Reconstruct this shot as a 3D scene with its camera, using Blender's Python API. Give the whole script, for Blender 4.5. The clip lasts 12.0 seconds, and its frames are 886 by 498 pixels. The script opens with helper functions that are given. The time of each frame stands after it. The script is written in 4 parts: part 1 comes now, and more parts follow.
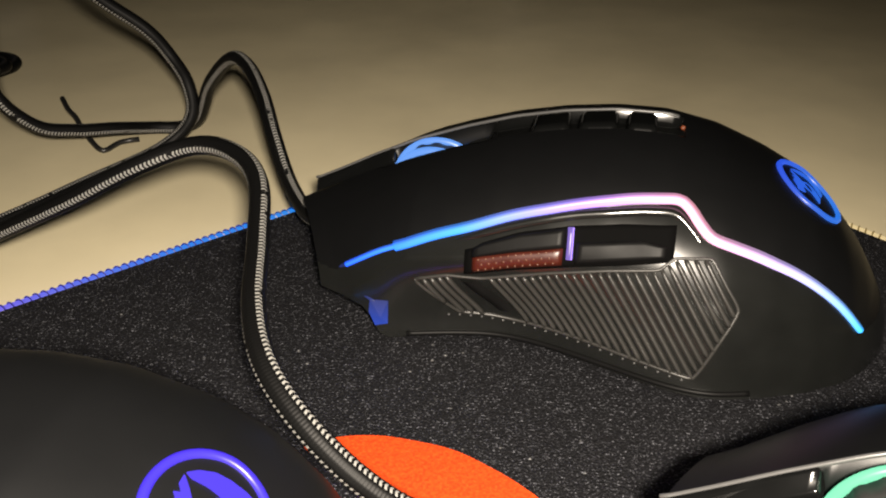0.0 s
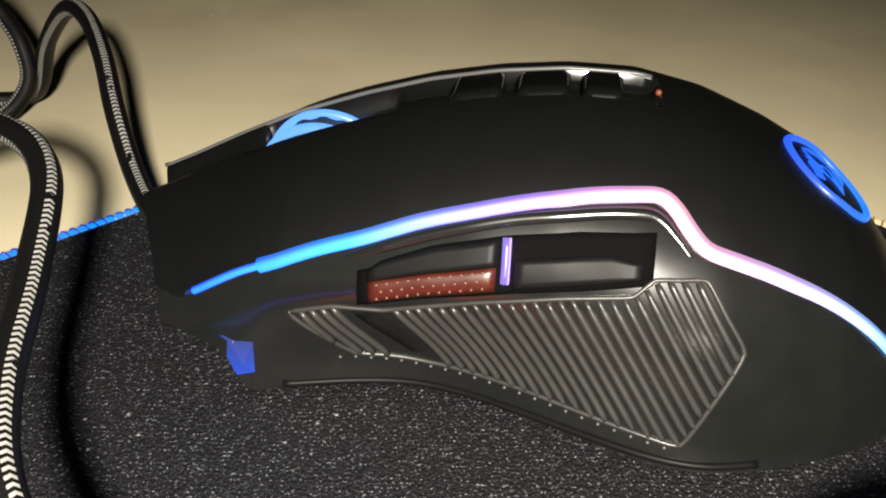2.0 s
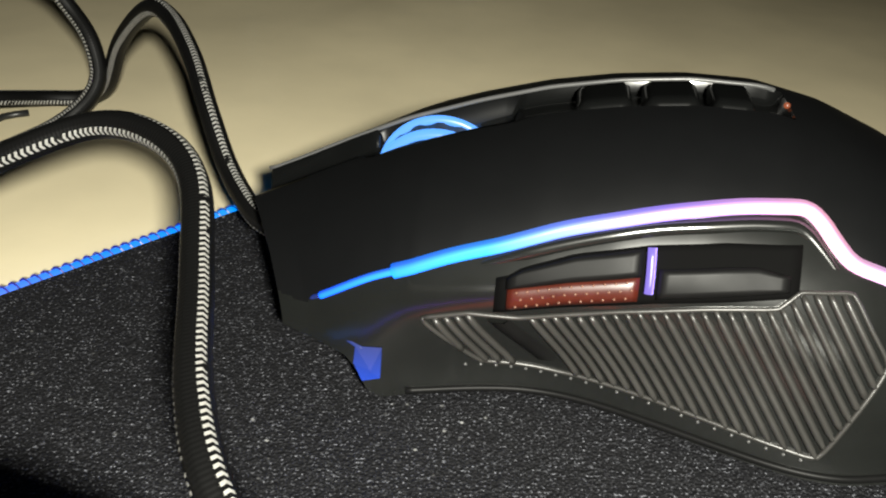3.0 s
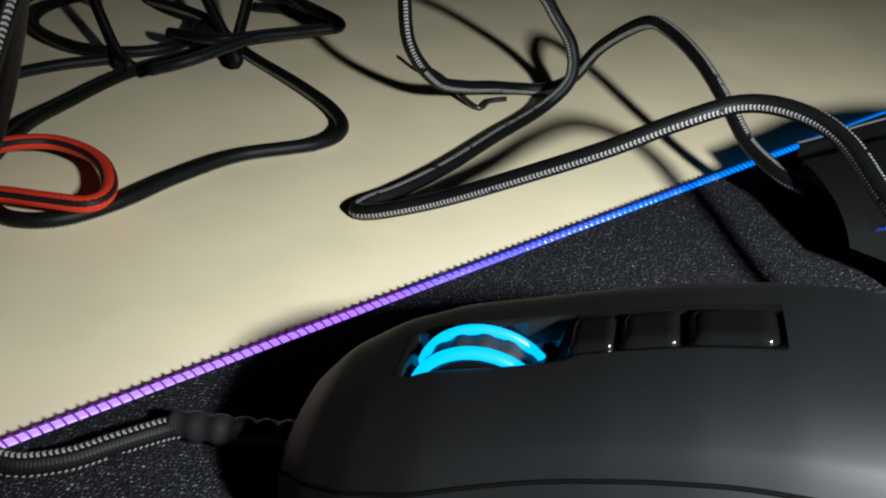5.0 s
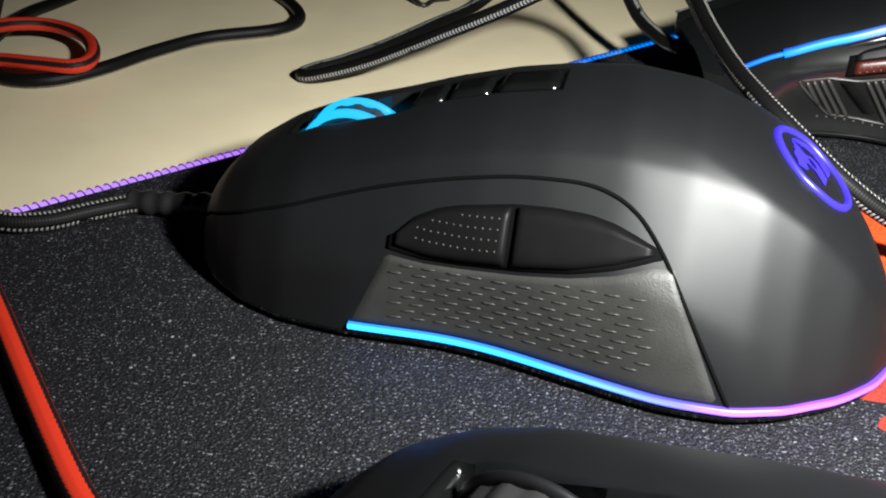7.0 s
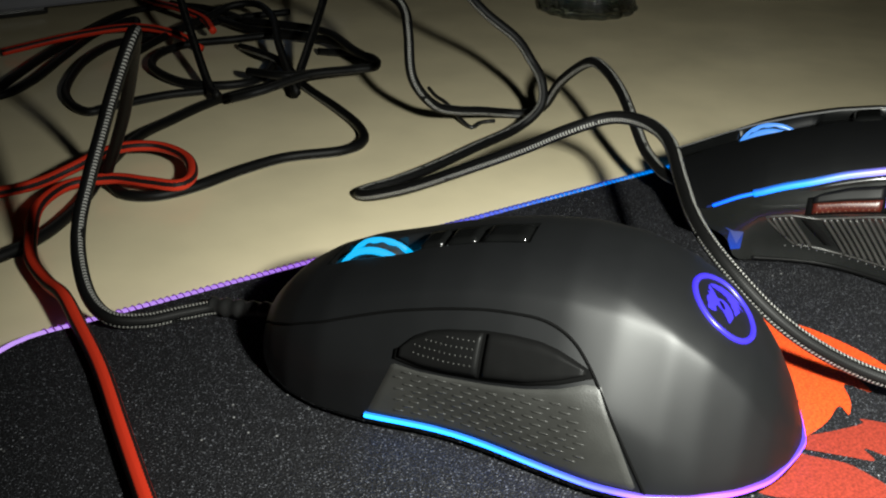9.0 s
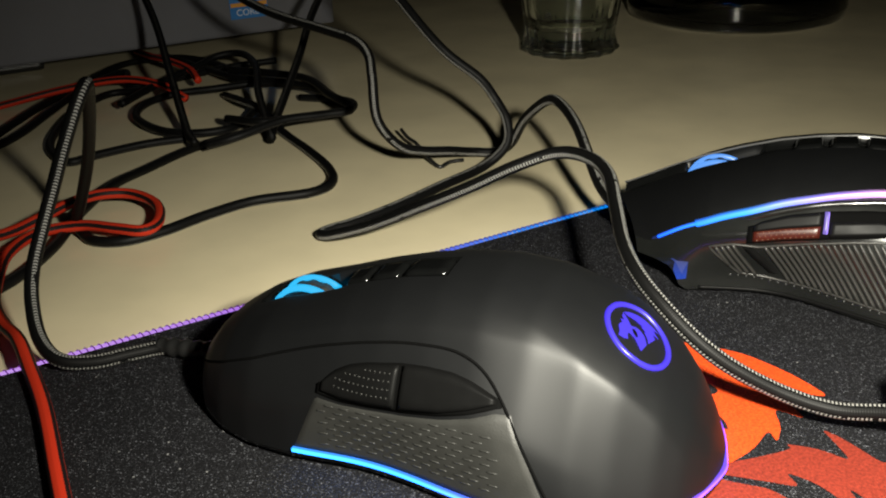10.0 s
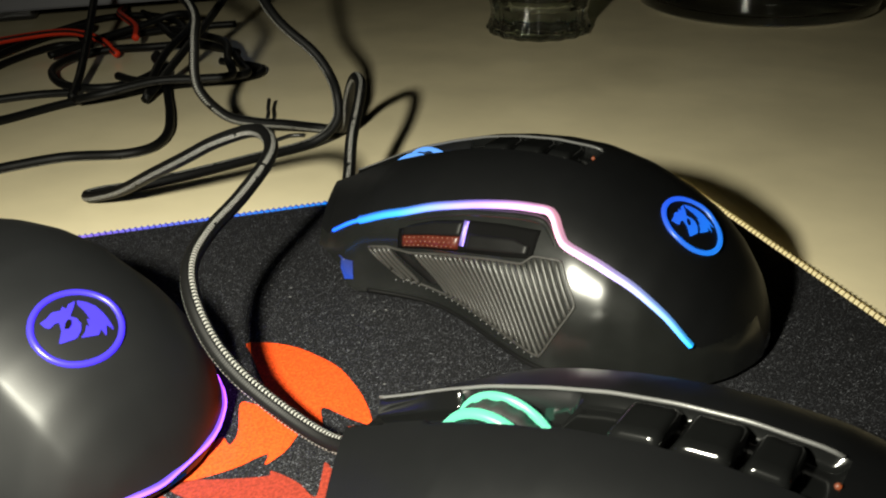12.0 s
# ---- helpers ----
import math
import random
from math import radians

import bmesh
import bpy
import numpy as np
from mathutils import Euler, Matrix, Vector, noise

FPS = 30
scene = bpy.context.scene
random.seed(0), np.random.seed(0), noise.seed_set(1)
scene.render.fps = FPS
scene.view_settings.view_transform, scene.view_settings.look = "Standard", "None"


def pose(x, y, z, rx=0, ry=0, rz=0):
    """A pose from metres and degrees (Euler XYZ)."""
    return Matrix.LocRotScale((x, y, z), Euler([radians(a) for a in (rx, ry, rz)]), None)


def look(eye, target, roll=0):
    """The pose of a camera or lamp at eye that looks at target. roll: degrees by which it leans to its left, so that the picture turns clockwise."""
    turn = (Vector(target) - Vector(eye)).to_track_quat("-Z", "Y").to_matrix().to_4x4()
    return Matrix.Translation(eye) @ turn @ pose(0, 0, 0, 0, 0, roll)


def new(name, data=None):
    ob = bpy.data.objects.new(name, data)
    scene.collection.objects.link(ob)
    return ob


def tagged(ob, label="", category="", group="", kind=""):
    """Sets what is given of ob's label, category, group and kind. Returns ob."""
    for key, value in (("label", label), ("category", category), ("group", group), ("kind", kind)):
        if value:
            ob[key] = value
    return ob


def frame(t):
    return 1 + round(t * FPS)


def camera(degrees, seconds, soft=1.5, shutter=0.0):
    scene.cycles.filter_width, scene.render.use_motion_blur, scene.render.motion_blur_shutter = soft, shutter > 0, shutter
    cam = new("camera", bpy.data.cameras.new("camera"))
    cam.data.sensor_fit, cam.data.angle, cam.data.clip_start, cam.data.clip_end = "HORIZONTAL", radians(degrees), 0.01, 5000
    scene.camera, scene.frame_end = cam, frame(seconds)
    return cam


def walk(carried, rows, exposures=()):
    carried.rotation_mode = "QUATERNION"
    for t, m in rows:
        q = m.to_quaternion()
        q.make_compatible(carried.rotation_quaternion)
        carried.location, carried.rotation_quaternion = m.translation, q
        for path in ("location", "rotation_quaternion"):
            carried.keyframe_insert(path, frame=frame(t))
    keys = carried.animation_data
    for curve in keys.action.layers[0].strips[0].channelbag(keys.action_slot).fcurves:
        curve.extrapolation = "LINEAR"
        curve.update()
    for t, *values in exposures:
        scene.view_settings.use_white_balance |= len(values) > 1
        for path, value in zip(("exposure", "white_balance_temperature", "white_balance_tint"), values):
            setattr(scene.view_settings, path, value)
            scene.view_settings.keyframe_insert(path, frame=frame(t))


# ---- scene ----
cam = camera(52.0, 12.0, soft=2.0, shutter=0.1)
ROWS = [
    (0.0, 0.0065, -0.0004, 0.1069, 3.23, -29.33, 0.50),
    (0.5, 0.0017, 0.0237, 0.0996, 2.85, -31.15, -0.55),
    (1.0, 0.0064, 0.0364, 0.0957, 1.68, -31.76, 0.19),
    (1.5, 0.0079, 0.0457, 0.0969, 0.18, -31.62, 0.57),
    (2.0, 0.0114, 0.0462, 0.0884, -1.09, -31.21, 1.54),
    (2.5, -0.0006, 0.0463, 0.0846, -1.56, -31.16, 2.62),
    (3.0, -0.0089, 0.0468, 0.0876, -2.49, -30.75, 3.22),
    (3.5, -0.0301, 0.0360, 0.0928, -0.24, -31.79, 2.32),
    (3.7, -0.0305, 0.0326, 0.0988, 3.64, -32.70, 0.42),
    (5.3, -0.0997, -0.0266, 0.1025, 4.94, -30.16, 2.93),
    (5.5, -0.0976, -0.0334, 0.1045, 5.09, -30.31, 2.76),
    (6.0, -0.0955, -0.0506, 0.1058, 5.29, -31.31, 2.62),
    (6.5, -0.0875, -0.0576, 0.1030, 5.14, -32.40, 2.14),
    (6.7, -0.0780, -0.0583, 0.0927, 5.32, -32.37, 2.16),
    (8.3, -0.0416, -0.0794, 0.1102, 12.12, -29.53, 0.27),
    (8.5, -0.0453, -0.0828, 0.1120, 12.03, -29.38, 0.61),
    (9.0, -0.0428, -0.0898, 0.1261, 12.91, -28.12, 0.33),
    (9.5, -0.0275, -0.0950, 0.1434, 13.91, -25.63, -1.73),
    (10.0, -0.0203, -0.0891, 0.1265, 14.78, -25.46, -1.90),
    (10.5, 0.0063, -0.0810, 0.1142, 15.25, -25.94, -0.89),
    (11.0, 0.0367, -0.0744, 0.1060, 17.93, -26.01, 0.68),
    (11.5, 0.0714, -0.0509, 0.1039, 24.67, -27.05, 0.81),
    (12.0, 0.1021, -0.0257, 0.1180, 27.37, -26.53, -1.29),
]
EXPOSURES = [(0.0, -0.5, 7500, 13), (0.5, -0.08, 7000, 10), (1.5, 0.1, 6800, 6), (2.5, 0.02, 7200, 12), (3.0, 0.05, 6700, 4), (3.5, -0.03, 6200, 1), (5.5, -0.08, 5750, 7), (6.0, -0.15, 5850, 7), (6.5, -0.18, 6000, 8), (8.5, -0.42, 6300, 8), (9.0, -0.46, 6350, 2), (10.0, -0.5, 6950, 4), (11.0, -0.68, 7300, 16), (11.5, -0.48, 7100, 3), (12.0, -0.2, 7100, 0)]
walk(cam, [(t, pose(x, y, z, 90 + pitch, 0, yaw) @ pose(0, 0, 0, 0, 0, roll)) for t, x, y, z, yaw, pitch, roll in ROWS], EXPOSURES)

# ---- light: the phone's own lamp, beside the lens, and a dim room ----
world = bpy.data.worlds.new("world")
world.use_nodes = True
world.node_tree.nodes["Background"].inputs["Color"].default_value = (0.75, 0.85, 1.0, 1)
world.node_tree.nodes["Background"].inputs["Strength"].default_value = 0.004
scene.world = world
lamp = bpy.data.lights.new("phone_lamp", "SPOT")
lamp.spot_size, lamp.spot_blend, lamp.shadow_soft_size = radians(118), 1.0, 0.008
lamp.energy, lamp.color = 7.6, (1.0, 0.965, 0.90)
lamp_ob = new("phone_lamp", lamp)
lamp_ob.matrix_world = look((0.022, -0.036, 0.134), (0.000, 0.066, 0.0))

MM = 0.001
PAD_TOP = 0.0035
rng = random.Random(7)


# ---- materials ----
def material(name, colour, rough=0.5, metal=0.0, grain=None, vary=0.0, bump=0.0, bump_scale=2000.0, coat=0.0, spec=0.5):
    m = bpy.data.materials.new(name)
    m.use_nodes = True
    nt = m.node_tree
    b = nt.nodes["Principled BSDF"]
    b.inputs["Base Color"].default_value = (*colour, 1)
    b.inputs["Roughness"].default_value = rough
    b.inputs["Metallic"].default_value = metal
    b.inputs["Coat Weight"].default_value = coat
    b.inputs["Specular IOR Level"].default_value = spec
    tc = nt.nodes.new("ShaderNodeTexCoord")
    if vary > 0:
        n = nt.nodes.new("ShaderNodeTexNoise")
        n.inputs["Scale"].default_value = grain or 60.0
        n.inputs["Detail"].default_value = 6
        nt.links.new(tc.outputs["Object"], n.inputs["Vector"])
        r = nt.nodes.new("ShaderNodeMapRange")
        r.inputs["From Min"].default_value, r.inputs["From Max"].default_value = 0.3, 0.7
        r.inputs["To Min"].default_value, r.inputs["To Max"].default_value = 1 - vary, 1 + vary
        nt.links.new(n.outputs["Fac"], r.inputs["Value"])
        mul = nt.nodes.new("ShaderNodeMixRGB")
        mul.blend_type = "MULTIPLY"
        mul.inputs["Fac"].default_value = 1
        mul.inputs["Color1"].default_value = (*colour, 1)
        nt.links.new(r.outputs["Result"], mul.inputs["Color2"])
        nt.links.new(mul.outputs["Color"], b.inputs["Base Color"])
        rr = nt.nodes.new("ShaderNodeMapRange")
        rr.inputs["To Min"].default_value, rr.inputs["To Max"].default_value = max(0.02, rough * (1 - 1.8 * vary)), min(1, rough * (1 + 1.8 * vary))
        nt.links.new(n.outputs["Fac"], rr.inputs["Value"])
        nt.links.new(rr.outputs["Result"], b.inputs["Roughness"])
    if bump > 0:
        n2 = nt.nodes.new("ShaderNodeTexNoise")
        n2.inputs["Scale"].default_value = bump_scale
        n2.inputs["Detail"].default_value = 3
        nt.links.new(tc.outputs["Object"], n2.inputs["Vector"])
        bp = nt.nodes.new("ShaderNodeBump")
        bp.inputs["Strength"].default_value = bump
        bp.inputs["Distance"].default_value = 0.0002
        nt.links.new(n2.outputs["Fac"], bp.inputs["Height"])
        nt.links.new(bp.outputs["Normal"], b.inputs["Normal"])
    return m


def glow(name, stops, strength, axis=0, low=0.0, high=1.0, core=False):
    """A light guide whose colour runs along one axis of its object; core: brightest along the middle of its outer side."""
    m = bpy.data.materials.new(name)
    m.use_nodes = True
    nt = m.node_tree
    b = nt.nodes["Principled BSDF"]
    b.inputs["Base Color"].default_value = (0.015, 0.015, 0.015, 1)
    b.inputs["Roughness"].default_value = 0.35
    tc = nt.nodes.new("ShaderNodeTexCoord")
    sep = nt.nodes.new("ShaderNodeSeparateXYZ")
    nt.links.new(tc.outputs["Object"], sep.inputs[0])
    r = nt.nodes.new("ShaderNodeMapRange")
    r.inputs["From Min"].default_value, r.inputs["From Max"].default_value = low, high
    nt.links.new(sep.outputs[axis], r.inputs["Value"])
    ramp = nt.nodes.new("ShaderNodeValToRGB")
    els = ramp.color_ramp.elements
    while len(els) < len(stops):
        els.new(0.5)
    for e, (at, c) in zip(els, stops):
        e.position, e.color = at, (*c, 1)
    nt.links.new(r.outputs["Result"], ramp.inputs["Fac"])
    nt.links.new(ramp.outputs["Color"], b.inputs["Emission Color"])
    b.inputs["Emission Strength"].default_value = strength
    if core:
        round_uv = nt.nodes.new("ShaderNodeSeparateXYZ")
        nt.links.new(tc.outputs["UV"], round_uv.inputs[0])
        away = nt.nodes.new("ShaderNodeMath")
        away.operation = "SUBTRACT"
        away.inputs[1].default_value = 0.25
        nt.links.new(round_uv.outputs[1], away.inputs[0])
        size = nt.nodes.new("ShaderNodeMath")
        size.operation = "ABSOLUTE"
        nt.links.new(away.outputs[0], size.inputs[0])
        fall = nt.nodes.new("ShaderNodeMapRange")
        fall.interpolation_type = "SMOOTHSTEP"
        fall.inputs["From Min"].default_value, fall.inputs["From Max"].default_value = 0.03, 0.20
        fall.inputs["To Min"].default_value, fall.inputs["To Max"].default_value = strength * 2.4, strength * 0.55
        nt.links.new(size.outputs[0], fall.inputs["Value"])
        nt.links.new(fall.outputs["Result"], b.inputs["Emission Strength"])
    return m


def node(nt, kind, **values):
    n = nt.nodes.new(kind)
    for key, value in values.items():
        n.inputs[key.replace("_", " ")].default_value = value
    return n


def pad_material():
    """Black woven cloth with pale lint; its fine glints are pale specks put into the base colour."""
    m = material("pad_cloth", (0.022, 0.022, 0.026), rough=0.75, spec=0.32)
    nt = m.node_tree
    b = nt.nodes["Principled BSDF"]
    tc = nt.nodes.new("ShaderNodeTexCoord")
    fine = node(nt, "ShaderNodeTexNoise", Scale=3000.0, Detail=3.0)
    wide = node(nt, "ShaderNodeTexNoise", Scale=45.0, Detail=4.0)
    vor = node(nt, "ShaderNodeTexVoronoi", Scale=2000.0)
    for n in (fine, wide, vor):
        nt.links.new(tc.outputs["Object"], n.inputs["Vector"])
    r = node(nt, "ShaderNodeMapRange", From_Min=0.57, From_Max=0.73, To_Min=0.0, To_Max=1.0)
    nt.links.new(fine.outputs["Fac"], r.inputs["Value"])
    mix = nt.nodes.new("ShaderNodeMixRGB")
    mix.inputs["Color1"].default_value = (0.0045, 0.0045, 0.0058, 1)
    mix.inputs["Color2"].default_value = (0.20, 0.205, 0.23, 1)
    # fine slanted twill of the weave
    twill = node(nt, "ShaderNodeTexWave", Scale=560.0, Distortion=1.2, Detail=2.0, Detail_Scale=0.6)
    twill.bands_direction = "DIAGONAL"
    nt.links.new(tc.outputs["Object"], twill.inputs["Vector"])
    tr = node(nt, "ShaderNodeMapRange", From_Min=0.25, From_Max=0.85, To_Min=0.35, To_Max=1.15)
    nt.links.new(twill.outputs["Fac"], tr.inputs["Value"])
    tm = nt.nodes.new("ShaderNodeMath")
    tm.operation = "MULTIPLY"
    nt.links.new(r.outputs["Result"], tm.inputs[0])
    nt.links.new(tr.outputs["Result"], tm.inputs[1])
    nt.links.new(tm.outputs[0], mix.inputs["Fac"])
    lint = node(nt, "ShaderNodeTexVoronoi", Scale=330.0)
    nt.links.new(tc.outputs["Object"], lint.inputs["Vector"])
    lr = node(nt, "ShaderNodeMapRange", From_Min=0.05, From_Max=0.11, To_Min=0.6, To_Max=0.0)
    nt.links.new(lint.outputs["Distance"], lr.inputs["Value"])
    lw = node(nt, "ShaderNodeMapRange", From_Min=0.5, From_Max=0.62, To_Min=0.0, To_Max=1.0)
    nt.links.new(wide.outputs["Fac"], lw.inputs["Value"])
    lm = nt.nodes.new("ShaderNodeMath")
    lm.operation = "MULTIPLY"
    nt.links.new(lr.outputs["Result"], lm.inputs[0])
    nt.links.new(lw.outputs["Result"], lm.inputs[1])
    mix2 = nt.nodes.new("ShaderNodeMixRGB")
    mix2.inputs["Color2"].default_value = (0.4, 0.4, 0.4, 1)
    nt.links.new(lm.outputs[0], mix2.inputs["Fac"])
    nt.links.new(mix.outputs["Color"], mix2.inputs["Color1"])
    nt.links.new(mix2.outputs["Color"], b.inputs["Base Color"])
    bp = node(nt, "ShaderNodeBump", Strength=0.9, Distance=0.0003)
    nt.links.new(vor.outputs["Distance"], bp.inputs["Height"])
    nt.links.new(bp.outputs["Normal"], b.inputs["Normal"])
    rg = node(nt, "ShaderNodeMapRange", From_Min=0.3, From_Max=0.7, To_Min=0.85, To_Max=0.4)
    nt.links.new(fine.outputs["Fac"], rg.inputs["Value"])
    nt.links.new(rg.outputs["Result"], b.inputs["Roughness"])
    return m


def print_material(name, colour):
    """Printed ink on the same cloth: the weave shows through as fine dark specks, its glints as paler ones in the
    colour.
    """
    m = material(name, colour, rough=0.7, spec=0.25, bump=0.6, bump_scale=2200.0)
    nt = m.node_tree
    b = nt.nodes["Principled BSDF"]
    tc = nt.nodes.new("ShaderNodeTexCoord")
    n = node(nt, "ShaderNodeTexNoise", Scale=1700.0, Detail=3.0)
    nt.links.new(tc.outputs["Object"], n.inputs["Vector"])
    r = node(nt, "ShaderNodeMapRange", From_Min=0.35, From_Max=0.68, To_Min=0.70, To_Max=1.35)
    nt.links.new(n.outputs["Fac"], r.inputs["Value"])
    mul = nt.nodes.new("ShaderNodeMixRGB")
    mul.blend_type = "MULTIPLY"
    mul.inputs["Fac"].default_value = 1
    mul.inputs["Color1"].default_value = (*colour, 1)
    nt.links.new(r.outputs["Result"], mul.inputs["Color2"])
    nt.links.new(mul.outputs["Color"], b.inputs["Base Color"])
    return m


def braid_material(name, base, thread, rows=1, amount=1.0, striped=False):
    """A braided sleeve: diagonal threads round the cable, with two rows of pale threads. UV: x in millimetres along, y round (0 to 1)."""
    m = material(name, base, rough=0.5, spec=0.16)
    nt = m.node_tree
    b = nt.nodes["Principled BSDF"]
    tc = nt.nodes.new("ShaderNodeTexCoord")
    sep = nt.nodes.new("ShaderNodeSeparateXYZ")
    nt.links.new(tc.outputs["UV"], sep.inputs[0])

    def maths(op, a, c):
        n = nt.nodes.new("ShaderNodeMath")
        n.operation = op
        for k, v in ((0, a), (1, c)):
            if v is None:
                continue
            if isinstance(v, (int, float)):
                n.inputs[k].default_value = v
            else:
                nt.links.new(v, n.inputs[k])
        return n.outputs[0]

    x, y = sep.outputs[0], sep.outputs[1]
    tri = maths("PINGPONG", maths("MULTIPLY", y, rows * 2.0), 1.0)
    spread = maths("ABSOLUTE", maths("SUBTRACT", maths("FRACT", maths("ADD", y, 0.67), None), 0.5), None)
    along = maths("MULTIPLY", x, 0.85 if striped else 1.15)
    vee = maths("ABSOLUTE", maths("SUBTRACT", tri, 0.5), None) if striped else maths("MULTIPLY", maths("ABSOLUTE", maths("SUBTRACT", spread, 0.17), None), 2.0)
    slant = maths("FRACT", maths("ADD", along, maths("MULTIPLY", vee, 3.6 if striped else 2.4)), None)
    patch = node(nt, "ShaderNodeTexNoise", Scale=260.0, Detail=2.0)
    nt.links.new(tc.outputs["Object"], patch.inputs["Vector"])
    fleck = maths("MULTIPLY", maths("MULTIPLY", maths("GREATER_THAN", slant, 0.52), maths("LESS_THAN", vee, 0.10)), maths("GREATER_THAN", patch.outputs["Fac"], 0.34))
    if striped:
        fleck = maths("LESS_THAN", maths("ADD", vee, maths("MULTIPLY", slant, 0.07)), 0.22)
    weave = maths("MULTIPLY", maths("SINE", maths("MULTIPLY", maths("ADD", maths("MULTIPLY", x, 0.9), maths("MULTIPLY", y, 6.0)), 6.2832), None),
                  maths("SINE", maths("MULTIPLY", maths("SUBTRACT", maths("MULTIPLY", x, 0.9), maths("MULTIPLY", y, 6.0)), 6.2832), None))
    mix = nt.nodes.new("ShaderNodeMixRGB")
    mix.inputs["Color1"].default_value = (*base, 1)
    mix.inputs["Color2"].default_value = (*thread, 1)
    nt.links.new(maths("MULTIPLY", fleck, amount), mix.inputs["Fac"])
    nt.links.new(mix.outputs["Color"], b.inputs["Base Color"])
    bp = node(nt, "ShaderNodeBump", Strength=0.14, Distance=0.0002)
    nt.links.new(maths("ADD", weave, maths("MULTIPLY", fleck, 0.6)), bp.inputs["Height"])
    nt.links.new(bp.outputs["Normal"], b.inputs["Normal"])
    return m


def glass_material(name, tint=(0.9, 0.95, 0.9)):
    m = bpy.data.materials.new(name)
    m.use_nodes = True
    b = m.node_tree.nodes["Principled BSDF"]
    b.inputs["Base Color"].default_value = (*tint, 1)
    b.inputs["Transmission Weight"].default_value = 1.0
    b.inputs["Roughness"].default_value = 0.02
    b.inputs["IOR"].default_value = 1.48
    return m


M_DESK = material("cream_laminate", (0.86, 0.755, 0.51), rough=0.24, vary=0.09, grain=22.0, bump=0.05, bump_scale=900.0)
M_WALL = material("painted_wall", (0.20, 0.24, 0.22), rough=0.9, vary=0.08, grain=3.0)
M_FLOOR = material("floor_board", (0.16, 0.11, 0.08), rough=0.6, vary=0.2, grain=8.0)
M_PAD = pad_material()
M_RUBBER = material("pad_rubber", (0.02, 0.02, 0.02), rough=0.8, vary=0.1, grain=90.0)
M_ORANGE = print_material("orange_print", (0.66, 0.062, 0.010))
M_RED = print_material("brick_red_print", (0.20, 0.024, 0.013))
M_SHELL = material("soft_touch_black", (0.0042, 0.0044, 0.0047), rough=0.39, vary=0.03, grain=240.0, bump=0.03, bump_scale=5200.0, spec=0.22)
M_SOFT = material("soft_touch_smooth", (0.0042, 0.0045, 0.0050), rough=0.49, vary=0.02, grain=240.0, bump=0.03, bump_scale=5200.0, spec=0.40)
M_GLOSS = material("piano_black_plastic", (0.004, 0.0042, 0.0042), rough=0.13, vary=0.10, grain=120.0, spec=0.6)
M_SIDE = material("satin_black_plastic", (0.008, 0.0085, 0.008), rough=0.20, vary=0.10, grain=150.0, spec=0.6)
M_GRIP = material("grey_rubber_grip", (0.025, 0.025, 0.023), rough=0.5, vary=0.12, grain=160.0, bump=0.25, bump_scale=3000.0)
M_RIB = material("ribbed_rubber", (0.030, 0.029, 0.027), rough=0.36, vary=0.12, grain=200.0, bump=0.1, bump_scale=3500.0)
M_BUTTON = material("button_black", (0.005, 0.005, 0.005), rough=0.42, vary=0.1, grain=200.0, spec=0.09)
M_REDBTN = material("translucent_red_button", (0.050, 0.008, 0.004), rough=0.35, vary=0.15, grain=300.0)
M_DOT = material("pale_stud", (0.16, 0.075, 0.05), rough=0.35, vary=0.1, grain=300.0)
M_SEAM = material("dark_gap", (0.003, 0.003, 0.003), rough=0.8, spec=0.03)
M_TREAD = material("wheel_tread", (0.02, 0.02, 0.02), rough=0.55, vary=0.1, grain=300.0)
M_GREYEDGE = material("grey_plastic_edge", (0.085, 0.085, 0.085), rough=0.3, vary=0.08, grain=200.0)
M_BRAID = braid_material("black_braid", (0.0035, 0.0035, 0.0035), (0.52, 0.51, 0.48), amount=0.55)
M_BRAID_DARK = braid_material("dull_black_braid", (0.0035, 0.0035, 0.0035), (0.16, 0.15, 0.14), amount=0.25)
M_BRAID_RED = braid_material("red_braid", (0.55, 0.034, 0.014), (0.012, 0.009, 0.009), rows=1.5, striped=True)
M_PVC = material("black_pvc", (0.014, 0.014, 0.014), rough=0.35, vary=0.1, grain=200.0)
M_BEZEL = material("grey_bezel", (0.13, 0.13, 0.145), rough=0.5, vary=0.06, grain=40.0, bump=0.05, bump_scale=2500.0)
M_SCREEN = material("black_screen", (0.006, 0.006, 0.007), rough=0.12)
M_BLUE = material("sticker_blue", (0.03, 0.19, 0.50), rough=0.4, vary=0.05, grain=300.0)
M_YELLOW = material("sticker_amber", (0.75, 0.33, 0.05), rough=0.4)
M_WHITE = material("sticker_and_glint_white", (0.75, 0.78, 0.82), rough=0.4)
M_GLASS = glass_material("clear_glass")
M_JAR = glass_material("jar_glass", (0.94, 0.95, 0.93))


# ---- mesh helpers ----
def part(name, bm, mat, parent=None, label="", smooth=True):
    """Links a bmesh as one mesh object under a thing or under a part."""
    me = bpy.data.meshes.new(name)
    bmesh.ops.recalc_face_normals(bm, faces=bm.faces)
    bm.to_mesh(me)
    bm.free()
    me.materials.append(mat)
    if smooth:
        me.polygons.foreach_set("use_smooth", [True] * len(me.polygons))
    ob = new(name, me)
    if parent is not None:
        ob.parent = parent
    if label:
        ob["label"] = label
    return ob


def thing(name, m, label, category, group=""):
    ob = new(name)
    ob.empty_display_size = 0.01
    ob.matrix_world = m
    return tagged(ob, label, category, group)


